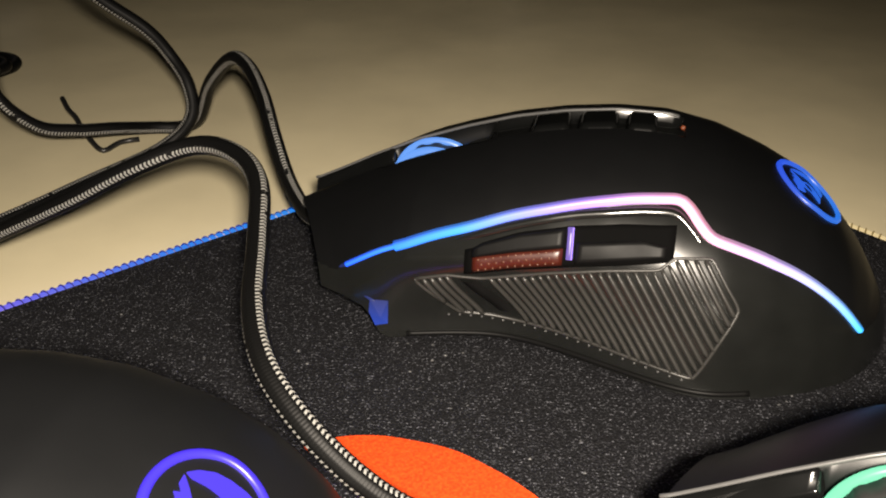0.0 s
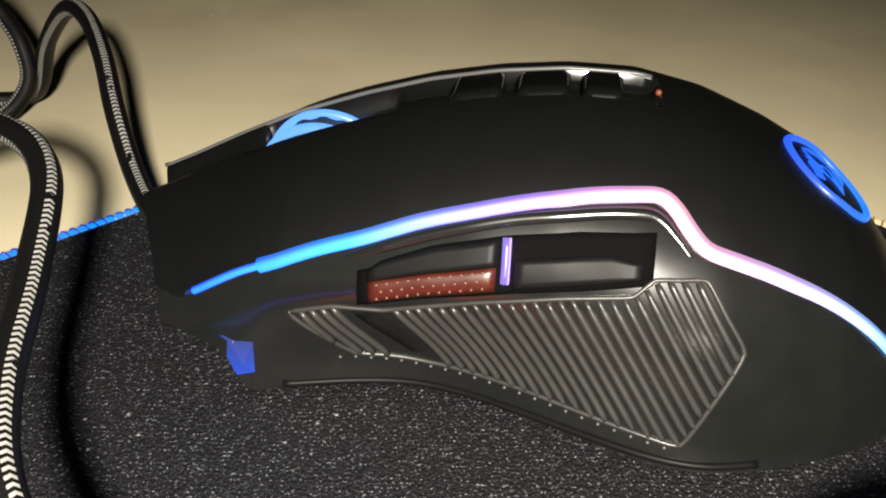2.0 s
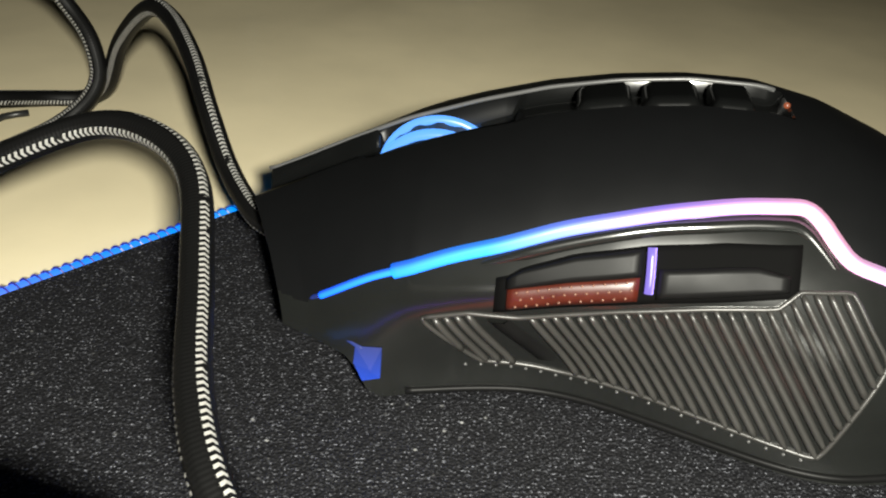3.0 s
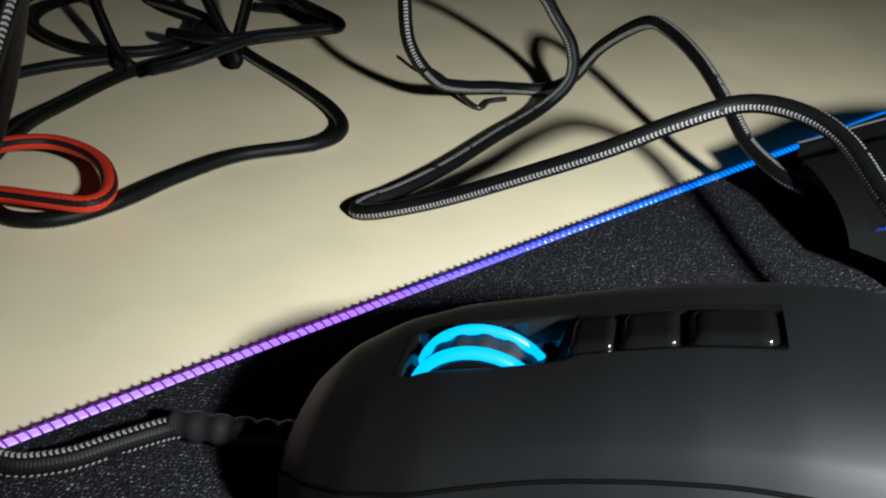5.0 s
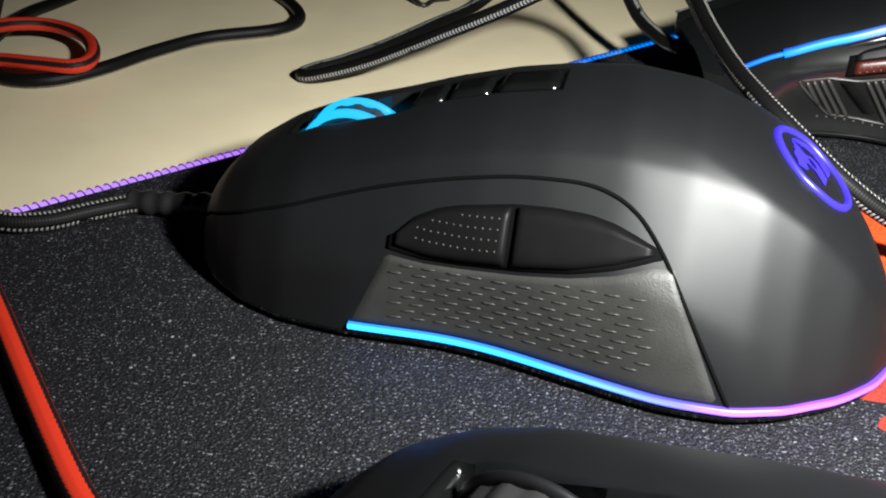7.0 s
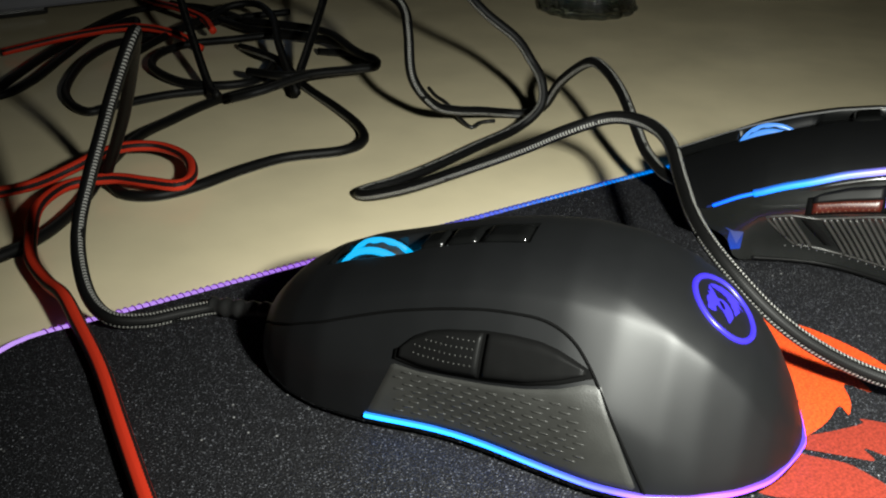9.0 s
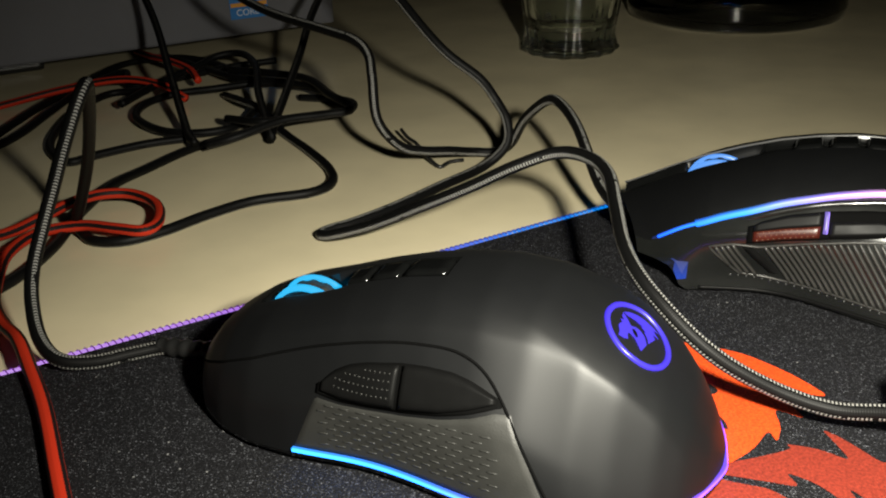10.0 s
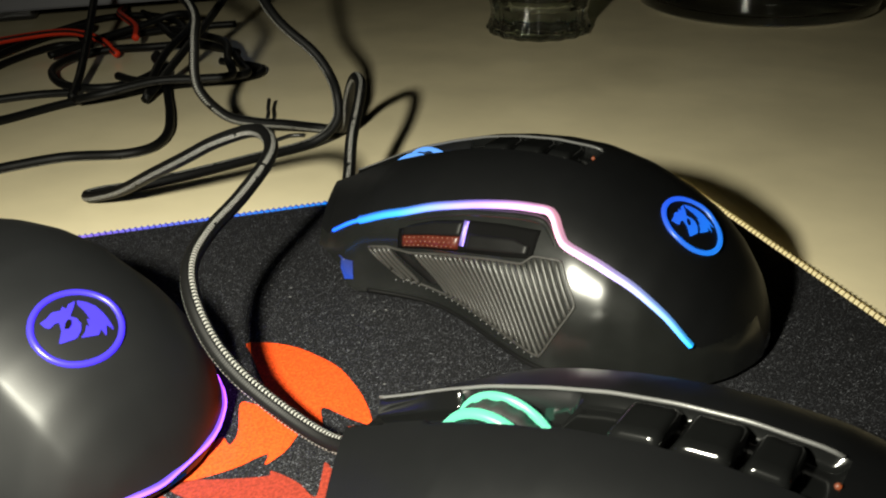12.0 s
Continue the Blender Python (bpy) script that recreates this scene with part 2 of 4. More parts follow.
def box_bm(x0, x1, y0, y1, z0, z1, bevel=0.0, segs=2):
    bm = bmesh.new()
    bmesh.ops.create_cube(bm, size=1.0)
    for v in bm.verts:
        v.co = Vector((x0 + (v.co.x + 0.5) * (x1 - x0), y0 + (v.co.y + 0.5) * (y1 - y0), z0 + (v.co.z + 0.5) * (z1 - z0)))
    if bevel > 0:
        bmesh.ops.bevel(bm, geom=list(bm.edges), offset=bevel, segments=segs, profile=0.6, affect="EDGES")
    return bm


def spline(points, step):
    """A smooth line through the points (Catmull-Rom), about one sample every step metres."""
    p = [Vector(q) for q in points]
    p = [2 * p[0] - p[1]] + p + [2 * p[-1] - p[-2]]
    out = []
    for a, b, c, d in zip(p, p[1:], p[2:], p[3:]):
        n = max(2, int((c - b).length / step))
        for k in range(n):
            t = k / n
            out.append(0.5 * ((2 * b) + (c - a) * t + (2 * a - 5 * b + 4 * c - d) * t * t + (3 * b - a - 3 * c + d) * t ** 3))
    out.append(p[-2])
    return out


def tube_bm(path, radius, sides=12, taper=None, closed=False):
    """A tube along the path, with UV in millimetres along and turns round."""
    bm = bmesh.new()
    uv = bm.loops.layers.uv.new("UVMap")
    n = len(path)
    side = Vector((0, 0, 1))
    rings, lengths, run = [], [], 0.0
    for i, p in enumerate(path):
        ahead = (path[(i + 1) % n] - path[i - 1]) if closed else (path[min(i + 1, n - 1)] - path[max(i - 1, 0)])
        ahead.normalize()
        side = side - side.dot(ahead) * ahead
        if side.length < 1e-6:
            side = ahead.orthogonal()
        side.normalize()
        other = ahead.cross(side)
        r = radius if taper is None else radius * taper(i / (n - 1))
        rings.append([bm.verts.new(p + r * (math.cos(2 * math.pi * k / sides) * side + math.sin(2 * math.pi * k / sides) * other)) for k in range(sides)])
        if i:
            run += (p - path[i - 1]).length
        lengths.append(run * 1000)
    for i in range(n if closed else n - 1):
        j = (i + 1) % n
        for k in range(sides):
            f = bm.faces.new((rings[i][k], rings[i][(k + 1) % sides], rings[j][(k + 1) % sides], rings[j][k]))
            for loop, (a, c) in zip(f.loops, ((i, k), (i, k + 1), (j, k + 1), (j, k))):
                loop[uv].uv = (lengths[a], c / sides)
    if not closed:
        bm.faces.new(rings[0])
        bm.faces.new(rings[-1])
    return bm


def lathe_bm(profile, turns=64, ripple=None):
    bm = bmesh.new()
    rings = []
    for i, (r, z) in enumerate(profile):
        rings.append([bm.verts.new(((r * (ripple(i, k / turns) if ripple else 1)) * math.cos(2 * math.pi * k / turns),
                                    (r * (ripple(i, k / turns) if ripple else 1)) * math.sin(2 * math.pi * k / turns), z)) for k in range(turns)])
    for a, b in zip(rings, rings[1:]):
        for k in range(turns):
            bm.faces.new((a[k], a[(k + 1) % turns], b[(k + 1) % turns], b[k]))
    bm.faces.new(rings[0])
    bm.faces.new(rings[-1])
    return bm


def outline_bm(points, z, soften=2, depth=0.0):
    """A flat printed shape from its outline, softened at the corners."""
    p = [Vector((x, y)) for x, y in points]
    for _ in range(soften):
        q = []
        for a, b in zip(p, p[1:] + p[:1]):
            q += [a * 0.8 + b * 0.2, a * 0.2 + b * 0.8]
        p = q
    bm = bmesh.new()
    vs = [bm.verts.new((v.x, v.y, z)) for v in p]
    f = bm.faces.new(vs)
    bmesh.ops.triangulate(bm, faces=[f])
    return bm


# ---- the setting ----
def build_setting():
    desk = part("desk_top", box_bm(-1.0, 0.75, -0.22, 0.78, -0.03, 0.0, 0.002), M_DESK, smooth=False)
    tagged(desk, "cream laminate desk top with a soft sheen", "desk", kind="structure")
    for name, b in (("floor", (-2.2, 2.0, -1.8, 1.9, -0.80, -0.75)), ("ceiling", (-2.2, 2.0, -1.8, 1.9, 1.75, 1.80)),
                    ("wall_north", (-2.2, 2.0, 1.9, 2.0, -0.75, 1.75)), ("wall_south", (-2.2, 2.0, -1.9, -1.8, -0.75, 1.75)),
                    ("wall_west", (-2.3, -2.2, -1.9, 2.0, -0.75, 1.75)), ("wall_east", (2.0, 2.1, -1.9, 2.0, -0.75, 1.75))):
        tagged(part(name, box_bm(*b), M_FLOOR if name == "floor" else M_WALL, smooth=False), "plain dark " + name.split("_")[0] + " of the unlit room", name.split("_")[0], kind="structure")
    for x in (-0.95, 0.70):
        for y in (-0.17, 0.73):
            leg = part("desk_leg", box_bm(x - 0.025, x + 0.025, y - 0.025, y + 0.025, -0.75, -0.03, 0.003), M_DESK, smooth=False)
            tagged(leg, "square cream desk leg under the desk top", "desk leg", "legs of the desk", "structure")


build_setting()


# ---- the lit mouse pad ----
PAD_M = pose(0.0294, 0.2742, 0.0, 0, 0, 43.95) @ pose(-0.0018, -0.0025, 0)
PAD_LONG, PAD_WIDE, PAD_ROUND = 0.311, 0.275, 0.021


def pad_outline(inset, per_corner=8):
    r = PAD_ROUND - inset
    pts = []
    for cx, cy, a0 in ((-PAD_ROUND, -PAD_ROUND, 0), (-PAD_LONG + PAD_ROUND, -PAD_ROUND, 90),
                       (-PAD_LONG + PAD_ROUND, -PAD_WIDE + PAD_ROUND, 180), (-PAD_ROUND, -PAD_WIDE + PAD_ROUND, 270)):
        for k in range(per_corner + 1):
            a = radians(a0 + 90 * k / per_corner)
            pts.append((cx + r * math.cos(a), cy + r * math.sin(a)))
    return pts


def build_pad():
    pad = thing("mouse_pad", PAD_M, "black cloth mouse pad with glowing rim and orange print", "mouse pad")
    for name, inset, z0, z1, mat in (("rubber_base", 0.0020, 0.0002, 0.0018, M_RUBBER), ("cloth", 0.0016, 0.0018, PAD_TOP, M_PAD)):
        bm = bmesh.new()
        pts = pad_outline(inset)
        low = [bm.verts.new((x, y, z0)) for x, y in pts]
        high = [bm.verts.new((x, y, z1)) for x, y in pts]
        bm.faces.new(low)
        bm.faces.new(high)
        for k in range(len(pts)):
            j = (k + 1) % len(pts)
            bm.faces.new((low[k], low[j], high[j], high[k]))
        part(name, bm, mat, pad, smooth=False)
    # light guide round the rim, one run a side
    m_far = glow("edge_glow_violet_to_cyan", ((0.0, (0.62, 0.34, 1.0)), (0.30, (0.46, 0.20, 1.0)), (0.44, (0.14, 0.14, 1.0)), (0.56, (0.0, 0.22, 1.0)), (0.75, (0.0, 0.30, 1.0))), 1.3, 0, -0.30, 0.0)
    m_right = glow("edge_glow_pale", ((0.0, (1.0, 0.86, 0.55)), (1.0, (1.0, 0.80, 0.42))), 1.0, 1, -0.27, 0.0)
    pts = [Vector((x, y, 0.0024)) for x, y in pad_outline(0.0)]
    q = len(pts) // 4
    runs = ((pts[q - 5:q] + pts[q:q + q], m_far), (pts[2 * q - 1:3 * q], m_right), (pts[3 * q - 1:4 * q], m_right), (pts[4 * q - 1:] + pts[:q - 4], m_right))
    for run, mat in runs:
        dense = []
        for a, b in zip(run, run[1:]):
            n = max(1, int((b - a).length / 0.004))
            dense += [a.lerp(b, k / n) for k in range(n)]
        dense.append(run[-1])
        part("edge_light", tube_bm(dense, 0.00112, 10), mat, pad, "glowing light-guide rim")
    # overlock stitches: slanted turns of thread over the rim
    def stitch_mesh(name, mat):
        path = []
        for k in range(9):
            a = math.pi * (-0.15 + 1.3 * k / 8)
            path.append(Vector((0.0011 * (k / 8 - 0.5) * 1.6, 0.00138 * math.cos(a), 0.00138 * math.sin(a))))
        bm = tube_bm(path, 0.00019, 4)
        me = bpy.data.meshes.new(name)
        bm.to_mesh(me)
        bm.free()
        me.materials.append(mat)
        return me

    # thread emits a little itself, in place of rim light soaking through it
    lit_thread_blue = glow("lit_thread_blue", ((0.0, (0.02, 0.02, 0.75)), (1.0, (0.02, 0.02, 0.75))), 0.5)
    lit_thread_cyan = glow("lit_thread_cyan", ((0.0, (0.0, 0.12, 0.75)), (1.0, (0.0, 0.12, 0.75))), 0.5)
    lit_thread_violet = glow("lit_thread_violet", ((0.0, (0.28, 0.0, 0.6)), (1.0, (0.28, 0.0, 0.6))), 0.5)
    lit_thread_pale = glow("lit_thread_pale", ((0.0, (0.5, 0.35, 0.1)), (1.0, (0.5, 0.35, 0.1))), 0.5)
    meshes = [stitch_mesh("stitch", m) for m in (lit_thread_violet, lit_thread_blue, lit_thread_cyan, lit_thread_pale)]
    x = -PAD_LONG + PAD_ROUND
    while x < -PAD_ROUND:
        ob = new("stitch", meshes[0 if x < -0.20 else 1 if x < -0.11 else 2])
        ob.parent = pad
        ob.matrix_basis = pose(x, 0, 0.0024, 0, 0, rng.uniform(-4, 4))
        x += 0.0018 + rng.uniform(-0.00008, 0.00008)
    y = -PAD_ROUND
    while y > -0.15:
        ob = new("stitch", meshes[3])
        ob.parent = pad
        ob.matrix_basis = pose(0, y, 0.0024, 0, 0, -90 + rng.uniform(-4, 4))
        y -= 0.0018
    # printed flames and beast's mane, in the desk's millimetres
    back = PAD_M.inverted()
    shapes = (
        ("flame_print", M_ORANGE, ((-24, 114.5), (-17, 117.3), (-10, 118), (2, 115.5), (11, 109.5), (16, 105), (20.5, 99.8), (14.5, 100), (6, 101.5), (11.5, 95), (14.5, 89.5), (7.5, 93), (8.8, 86), (7.5, 79.8), (6, 84.5), (2.5, 76.5),
                                   (-6.3, 66.6), (-4.3, 74.5), (-6.2, 84.8), (-2.2, 82), (-3.2, 86.3), (-10.5, 95.5), (-5, 95.6), (-4, 98), (-9, 102.5), (-14.5, 107), (-19, 111))),
        ("mane_print", M_RED, ((-6, 67), (-3, 71), (3, 74), (10.5, 78.5), (9, 80), (16, 79.5), (22, 76.5), (19, 83), (17, 87), (21.5, 84), (28.5, 76.5), (29.5, 81), (33, 77), (38, 69.5),
                               (42.5, 61), (43, 55), (42, 44), (38, 34), (34, 45), (31, 53), (26.5, 61), (19.5, 68.5), (22, 62.5), (20.5, 58.5), (18, 64), (14, 68), (8, 70.5), (11, 66), (5.5, 66.5))),
        ("jaw_print", M_RED, ((-17, 52.5), (-12.5, 57), (-8, 66.5), (-2.5, 65), (4.5, 64.5), (7, 63), (12.5, 58.5), (14.5, 52), (13, 46), (9, 42), (2.5, 41), (6.5, 44.5), (8.5, 48), (7.5, 51),
                              (3.5, 53.5), (-4.5, 52), (-10.5, 51))),
        ("whisker_print", M_RED, ((-12.5, 45), (-10.5, 48.5), (-7, 48), (-2, 45), (1, 43.5), (-0.5, 42.5), (2, 39), (7, 39), (14.5, 44.5), (21.5, 47), (19, 44), (16, 40.5), (23, 40), (20, 26), (-8, 22),
                                  (-12, 30), (-12, 34.5), (-10, 31), (-8, 32.5), (-1, 34.5), (-4, 41), (-7, 44.5))))
    for name, mat, pts in shapes:
        flat = [back @ Vector((x * MM, y * MM, 0)) for x, y in pts]
        bm = outline_bm([(v.x, v.y) for v in flat], PAD_TOP + 0.00012)
        part(name, bm, mat, pad, "orange flame print" if mat is M_ORANGE else "brick-red beast print", smooth=False)


build_pad()


# ---- mice ----
def table(points, smooth=2.5):
    """A smooth curve through (x, y) points in millimetres, as a function."""
    xs, ys = [p[0] for p in points], [p[1] for p in points]
    dense = np.linspace(xs[0], xs[-1], 500)
    vals = np.interp(dense, xs, ys)
    k = max(1, int(smooth / (dense[1] - dense[0])))
    pad = np.concatenate([2 * vals[0] - vals[k:0:-1], vals, 2 * vals[-1] - vals[-2:-k - 2:-1]])
    kern = np.hanning(2 * k + 1)
    soft = np.convolve(pad, kern / kern.sum(), "same")[k:-k]
    ease = np.clip(np.minimum(dense - xs[0], xs[-1] - dense) / (2 * smooth), 0, 1)
    soft = vals * (1 - ease) + soft * ease
    return lambda u: float(np.interp(u, dense, soft))


class Hull:
    """A mouse body: u from nose to tail, v across (minus: thumb side), z up, all in millimetres."""

    def __init__(self, height, width, base, power, scoop, flare, groove, crease, arrow=0.0, facet=0.0):
        self.h, self.w, self.zb = table(height), table(width), table(base, 1.0)
        self.u0, self.u1 = height[0][0], height[-1][0]
        self.p, self.scoop, self.flare, self.groove, self.crease, self.arrow = power, scoop, flare, groove, crease, arrow
        self.facet = facet

    def half(self, u, q, near=True):
        """Half width at the relative height q."""
        q = min(max(q, 0.0), 1.0)
        w = self.w(u) * (1 - q ** self.p) ** (1 / self.p)
        if near:
            amp, at, wide = self.scoop
            s = min(1.0, max(0.0, (0.62 - q) / 0.5))
            w -= amp * math.exp(-((u - at) / wide) ** 2) * s * s * (3 - 2 * s)
            amp, at, wide = self.flare
            w += amp * math.exp(-((u - at) / wide) ** 2) * (1 - q) ** 2
        k, start = self.crease
        if k and u > start:
            e = min(1.0, (u - start) / 22.0)
            f = min(1.0, max(0.0, (78.0 - u) / 34.0))
            e = e * e * (3 - 2 * e) * f * f * (3 - 2 * f)
            facet = self.w(u) * (1 - 0.88 ** self.p) ** (1 / self.p) + k * max(0.0, 0.88 - q) * self.h(u)
            if q < 0.88 and facet < w:
                d = w - facet
                w -= e * d * d / (d + 0.8)
        if near and self.facet and u > 40.0:
            # flat flank behind the thumb, leaning in from the foot, with a crisp upper crease
            e = min(1.0, max(0.0, (u - 50.0 + 0.3 * q * self.h(u)) / 26.0))
            e = e * e * (3 - 2 * e)
            flank = self.w(u) + 0.2 - self.facet * max(0.0, q * self.h(u) - 3.4)
            d = max(0.0, w - flank)
            w -= e * d * d / (d + 1.0)
        return max(w, 0.0)

    def sweep(self, u, v):
        """How far the raked nose sets the point back."""
        return self.arrow * max(0.0, abs(v) - 5.0) * min(1.0, max(0.0, (-6.0 - u) / 24.0))

    def side(self, u, z, off=0.0):
        """The point of the thumb side at that height, off millimetres proud of it."""
        full = u
        for _ in range(8 if self.arrow else 0):
            u = 0.5 * u + 0.5 * (full - self.sweep(u, self.half(u, z / self.h(u))))
        v = -self.half(u, z / self.h(u))
        if off:
            e = 0.4
            a = Vector((2 * e, -(self.half(u + e, z / self.h(u + e)) - self.half(u - e, z / self.h(u - e))), 0))
            b = Vector((0, -(self.half(u, (z + e) / self.h(u)) - self.half(u, (z - e) / self.h(u))), 2 * e))
            n = a.cross(b).normalized()
            return Vector((full, v, z)) + off * n
        return Vector((full, v, z))

    def top(self, u, v, off=0.0, grooved=False):
        """The point of the upper side at (u, v)."""
        lo, hi = 0.0, 1.0
        for _ in range(26):
            mid = (lo + hi) / 2
            if self.half(u, mid, v < 0) > abs(v):
                lo = mid
            else:
                hi = mid
        z = self.h(u) * lo
        return Vector((u, v, z + off - (self.dip(u, v) if grooved else 0.0)))

    def dip(self, u, v):
        g = 0.0
        for ua, ub, half, depth in self.groove:
            e = min(1.0, max(0.0, (half - abs(v)) / 0.9)) * min(1.0, max(0.0, (u - ua) / 1.5)) * min(1.0, max(0.0, (ub - u) / 1.5))
            g = max(g, depth * e * e * (3 - 2 * e))
        return g

    def grid(self, nu=150, ns=30, nt=34):
        """Rows of points across, from the thumb side's foot over the top to the other foot."""
        rows = []
        for i in range(nu + 1):
            t = i / nu
            u = self.u0 + (self.u1 - self.u0) * (0.5 - 0.5 * math.cos(math.pi * (0.12 + 0.88 * t)) - 0.5 + 0.5 * math.cos(math.pi * 0.12)) / (0.5 + 0.5 * math.cos(math.pi * 0.12))
            u = min(max(u, self.u0), self.u1)
            h, z0 = self.h(u), self.zb(u)
            q0, qm = min(z0 / h, 0.8), 0.86
            row = []
            for sign in (-1, 1):
                wall = [(sign * self.half(u, q0 + (qm - q0) * k / ns, sign < 0), h * (q0 + (qm - q0) * k / ns)) for k in range(ns)]
                vm = self.half(u, qm, sign < 0)
                roof = []
                for k in range(nt + (1 if sign < 0 else 0)):
                    v = sign * vm * (1 - k / nt)
                    p = self.top(u, v)
                    roof.append((v, p.z - self.dip(u, v)))
                line = wall + roof
                row += line if sign < 0 else line[::-1]
            rows.append([Vector((u + self.sweep(u, v), v, z)) for v, z in row])
        return rows


def split_hull(hull, choose, names):
    """One bmesh for each region that choose(u, v, z) names; the floor of the body goes to the last."""
    rows = hull.grid()
    made = {n: (bmesh.new(), {}) for n in names}

    def vert(n, i, j):
        bm, known = made[n]
        if (i, j) not in known:
            known[i, j] = bm.verts.new(rows[i][j] * MM)
        return known[i, j]

    m = len(rows[0])
    for i in range(len(rows) - 1):
        for j in range(m - 1):
            c = (rows[i][j] + rows[i + 1][j + 1]) / 2
            n = choose(c.x, c.y, c.z)
            made[n][0].faces.new((vert(n, i, j), vert(n, i + 1, j), vert(n, i + 1, j + 1), vert(n, i, j + 1)))
        n = names[-1]
        made[n][0].faces.new((vert(n, i, 0), vert(n, i, m - 1), vert(n, i + 1, m - 1), vert(n, i + 1, 0)))
    n = names[-1]
    made[n][0].faces.new([vert(n, 0, j) for j in range(m)])
    return {n: bm for n, (bm, _) in made.items()}


def plate(hull, u0, u1, low, high, off, nu=24, nz=8, sink=0.6):
    """A raised plate on the thumb side between two lines, with edges that go down into the body."""
    bm = bmesh.new()
    g = []
    for i in range(nu + 1):
        u = u0 + (u1 - u0) * i / nu
        a, b = low(u), high(u)
        g.append([bm.verts.new(hull.side(u, a + (b - a) * k / nz, off * (0.55 if i in (0, nu) or k in (0, nz) else 1.0)) * MM) for k in range(nz + 1)])
    for i in range(nu):
        for k in range(nz):
            bm.faces.new((g[i][k], g[i + 1][k], g[i + 1][k + 1], g[i][k + 1]))
    rim = [(i, 0) for i in range(nu + 1)] + [(nu, k) for k in range(1, nz + 1)] + [(i, nz) for i in range(nu - 1, -1, -1)] + [(0, k) for k in range(nz - 1, 0, -1)]
    under = []
    for i, k in rim:
        u = u0 + (u1 - u0) * i / nu
        a, b = low(u), high(u)
        under.append(bm.verts.new(hull.side(u, a + (b - a) * k / nz, -sink) * MM))
    top = [g[i][k] for i, k in rim]
    for k in range(len(rim)):
        j = (k + 1) % len(rim)
        bm.faces.new((top[k], under[k], under[j], top[j]))
    return bm


def side_line(hull, points, off, radius, step=0.8, sides=8, taper=None):
    """A tube that follows (u, z) points on the thumb side."""
    flat = spline([Vector((u, 0, z)) for u, z in points], step)
    return tube_bm([hull.side(p.x, p.z, off) * MM for p in flat], radius * MM, sides, taper)


def inside(poly, x, y):
    hit = False
    for (x0, y0), (x1, y1) in zip(poly, poly[1:] + poly[:1]):
        if (y0 > y) != (y1 > y) and x < x0 + (y - y0) * (x1 - x0) / (y1 - y0):
            hit = not hit
    return hit


def emblem(hull, u, mouse, mat):
    """A glowing ring with a plain crest in it, let into the back."""
    slope = 0.80

    def on(a, b, off):
        return hull.top(u + slope * a, -1.0 + b, off) * MM

    n = 56
    badge = part("badge_ring", tube_bm([on(7.6 * math.cos(2 * math.pi * k / n), 8.2 * math.sin(2 * math.pi * k / n), 0.05) for k in range(n)], 0.62 * MM, 8, closed=True), mat, mouse, "glowing ring")
    # crest shapes in the ring's own units, turned to lie along the body
    mane = ((-0.24, 0.65), (-0.02, 0.69), (0.24, 0.65), (0.47, 0.53), (0.69, 0.37), (0.82, 0.22), (0.62, 0.27), (0.72, -0.01), (0.54, 0.10), (0.56, -0.06), (0.47, -0.13), (0.22, -0.32), (0.26, -0.13), (0.22, 0.06), (0.30, 0.03), (0.17, 0.22), (0.26, 0.22), (0.06, 0.39), (-0.17, 0.53))
    head = ((-0.26, 0.63), (-0.37, 0.46), (-0.35, 0.32), (-0.47, 0.34), (-0.45, 0.22), (-0.62, 0.10), (-0.66, -0.11), (-0.75, -0.27), (-0.58, -0.36), (-0.47, -0.35), (-0.43, -0.19), (-0.35, -0.13), (-0.22, -0.32), (-0.16, -0.66), (0.15, -0.37), (0.17, -0.13), (0.11, 0.03), (-0.02, 0.13), (-0.19, 0.14), (-0.21, 0.37))
    hollow = ((-0.20, 0.02), (-0.12, 0.04), (-0.07, -0.08), (-0.09, -0.22), (-0.17, -0.26), (-0.21, -0.12))
    c, s = math.cos(radians(33.6)), math.sin(radians(33.6))
    for name, shape, off, skin, words in (("crest", mane, 0.28, mat, "glowing crest shape"), ("crest", head, 0.28, mat, "glowing crest shape"), ("crest_hollow", hollow, 0.36, M_SEAM, "dark hollow in the crest")):
        p = [w for a, b in zip([Vector(q) for q in shape], [Vector(q) for q in shape[1:] + shape[:1]]) for w in (a * 0.9 + b * 0.1, a * 0.1 + b * 0.9)]
        bm = bmesh.new()
        f = bm.faces.new([bm.verts.new(on(7.9 * (v.x * c - v.y * s), 7.9 * (v.x * s + v.y * c), off)) for v in p])
        bmesh.ops.triangulate(bm, faces=[f])
        part(name, bm, skin, badge, words)


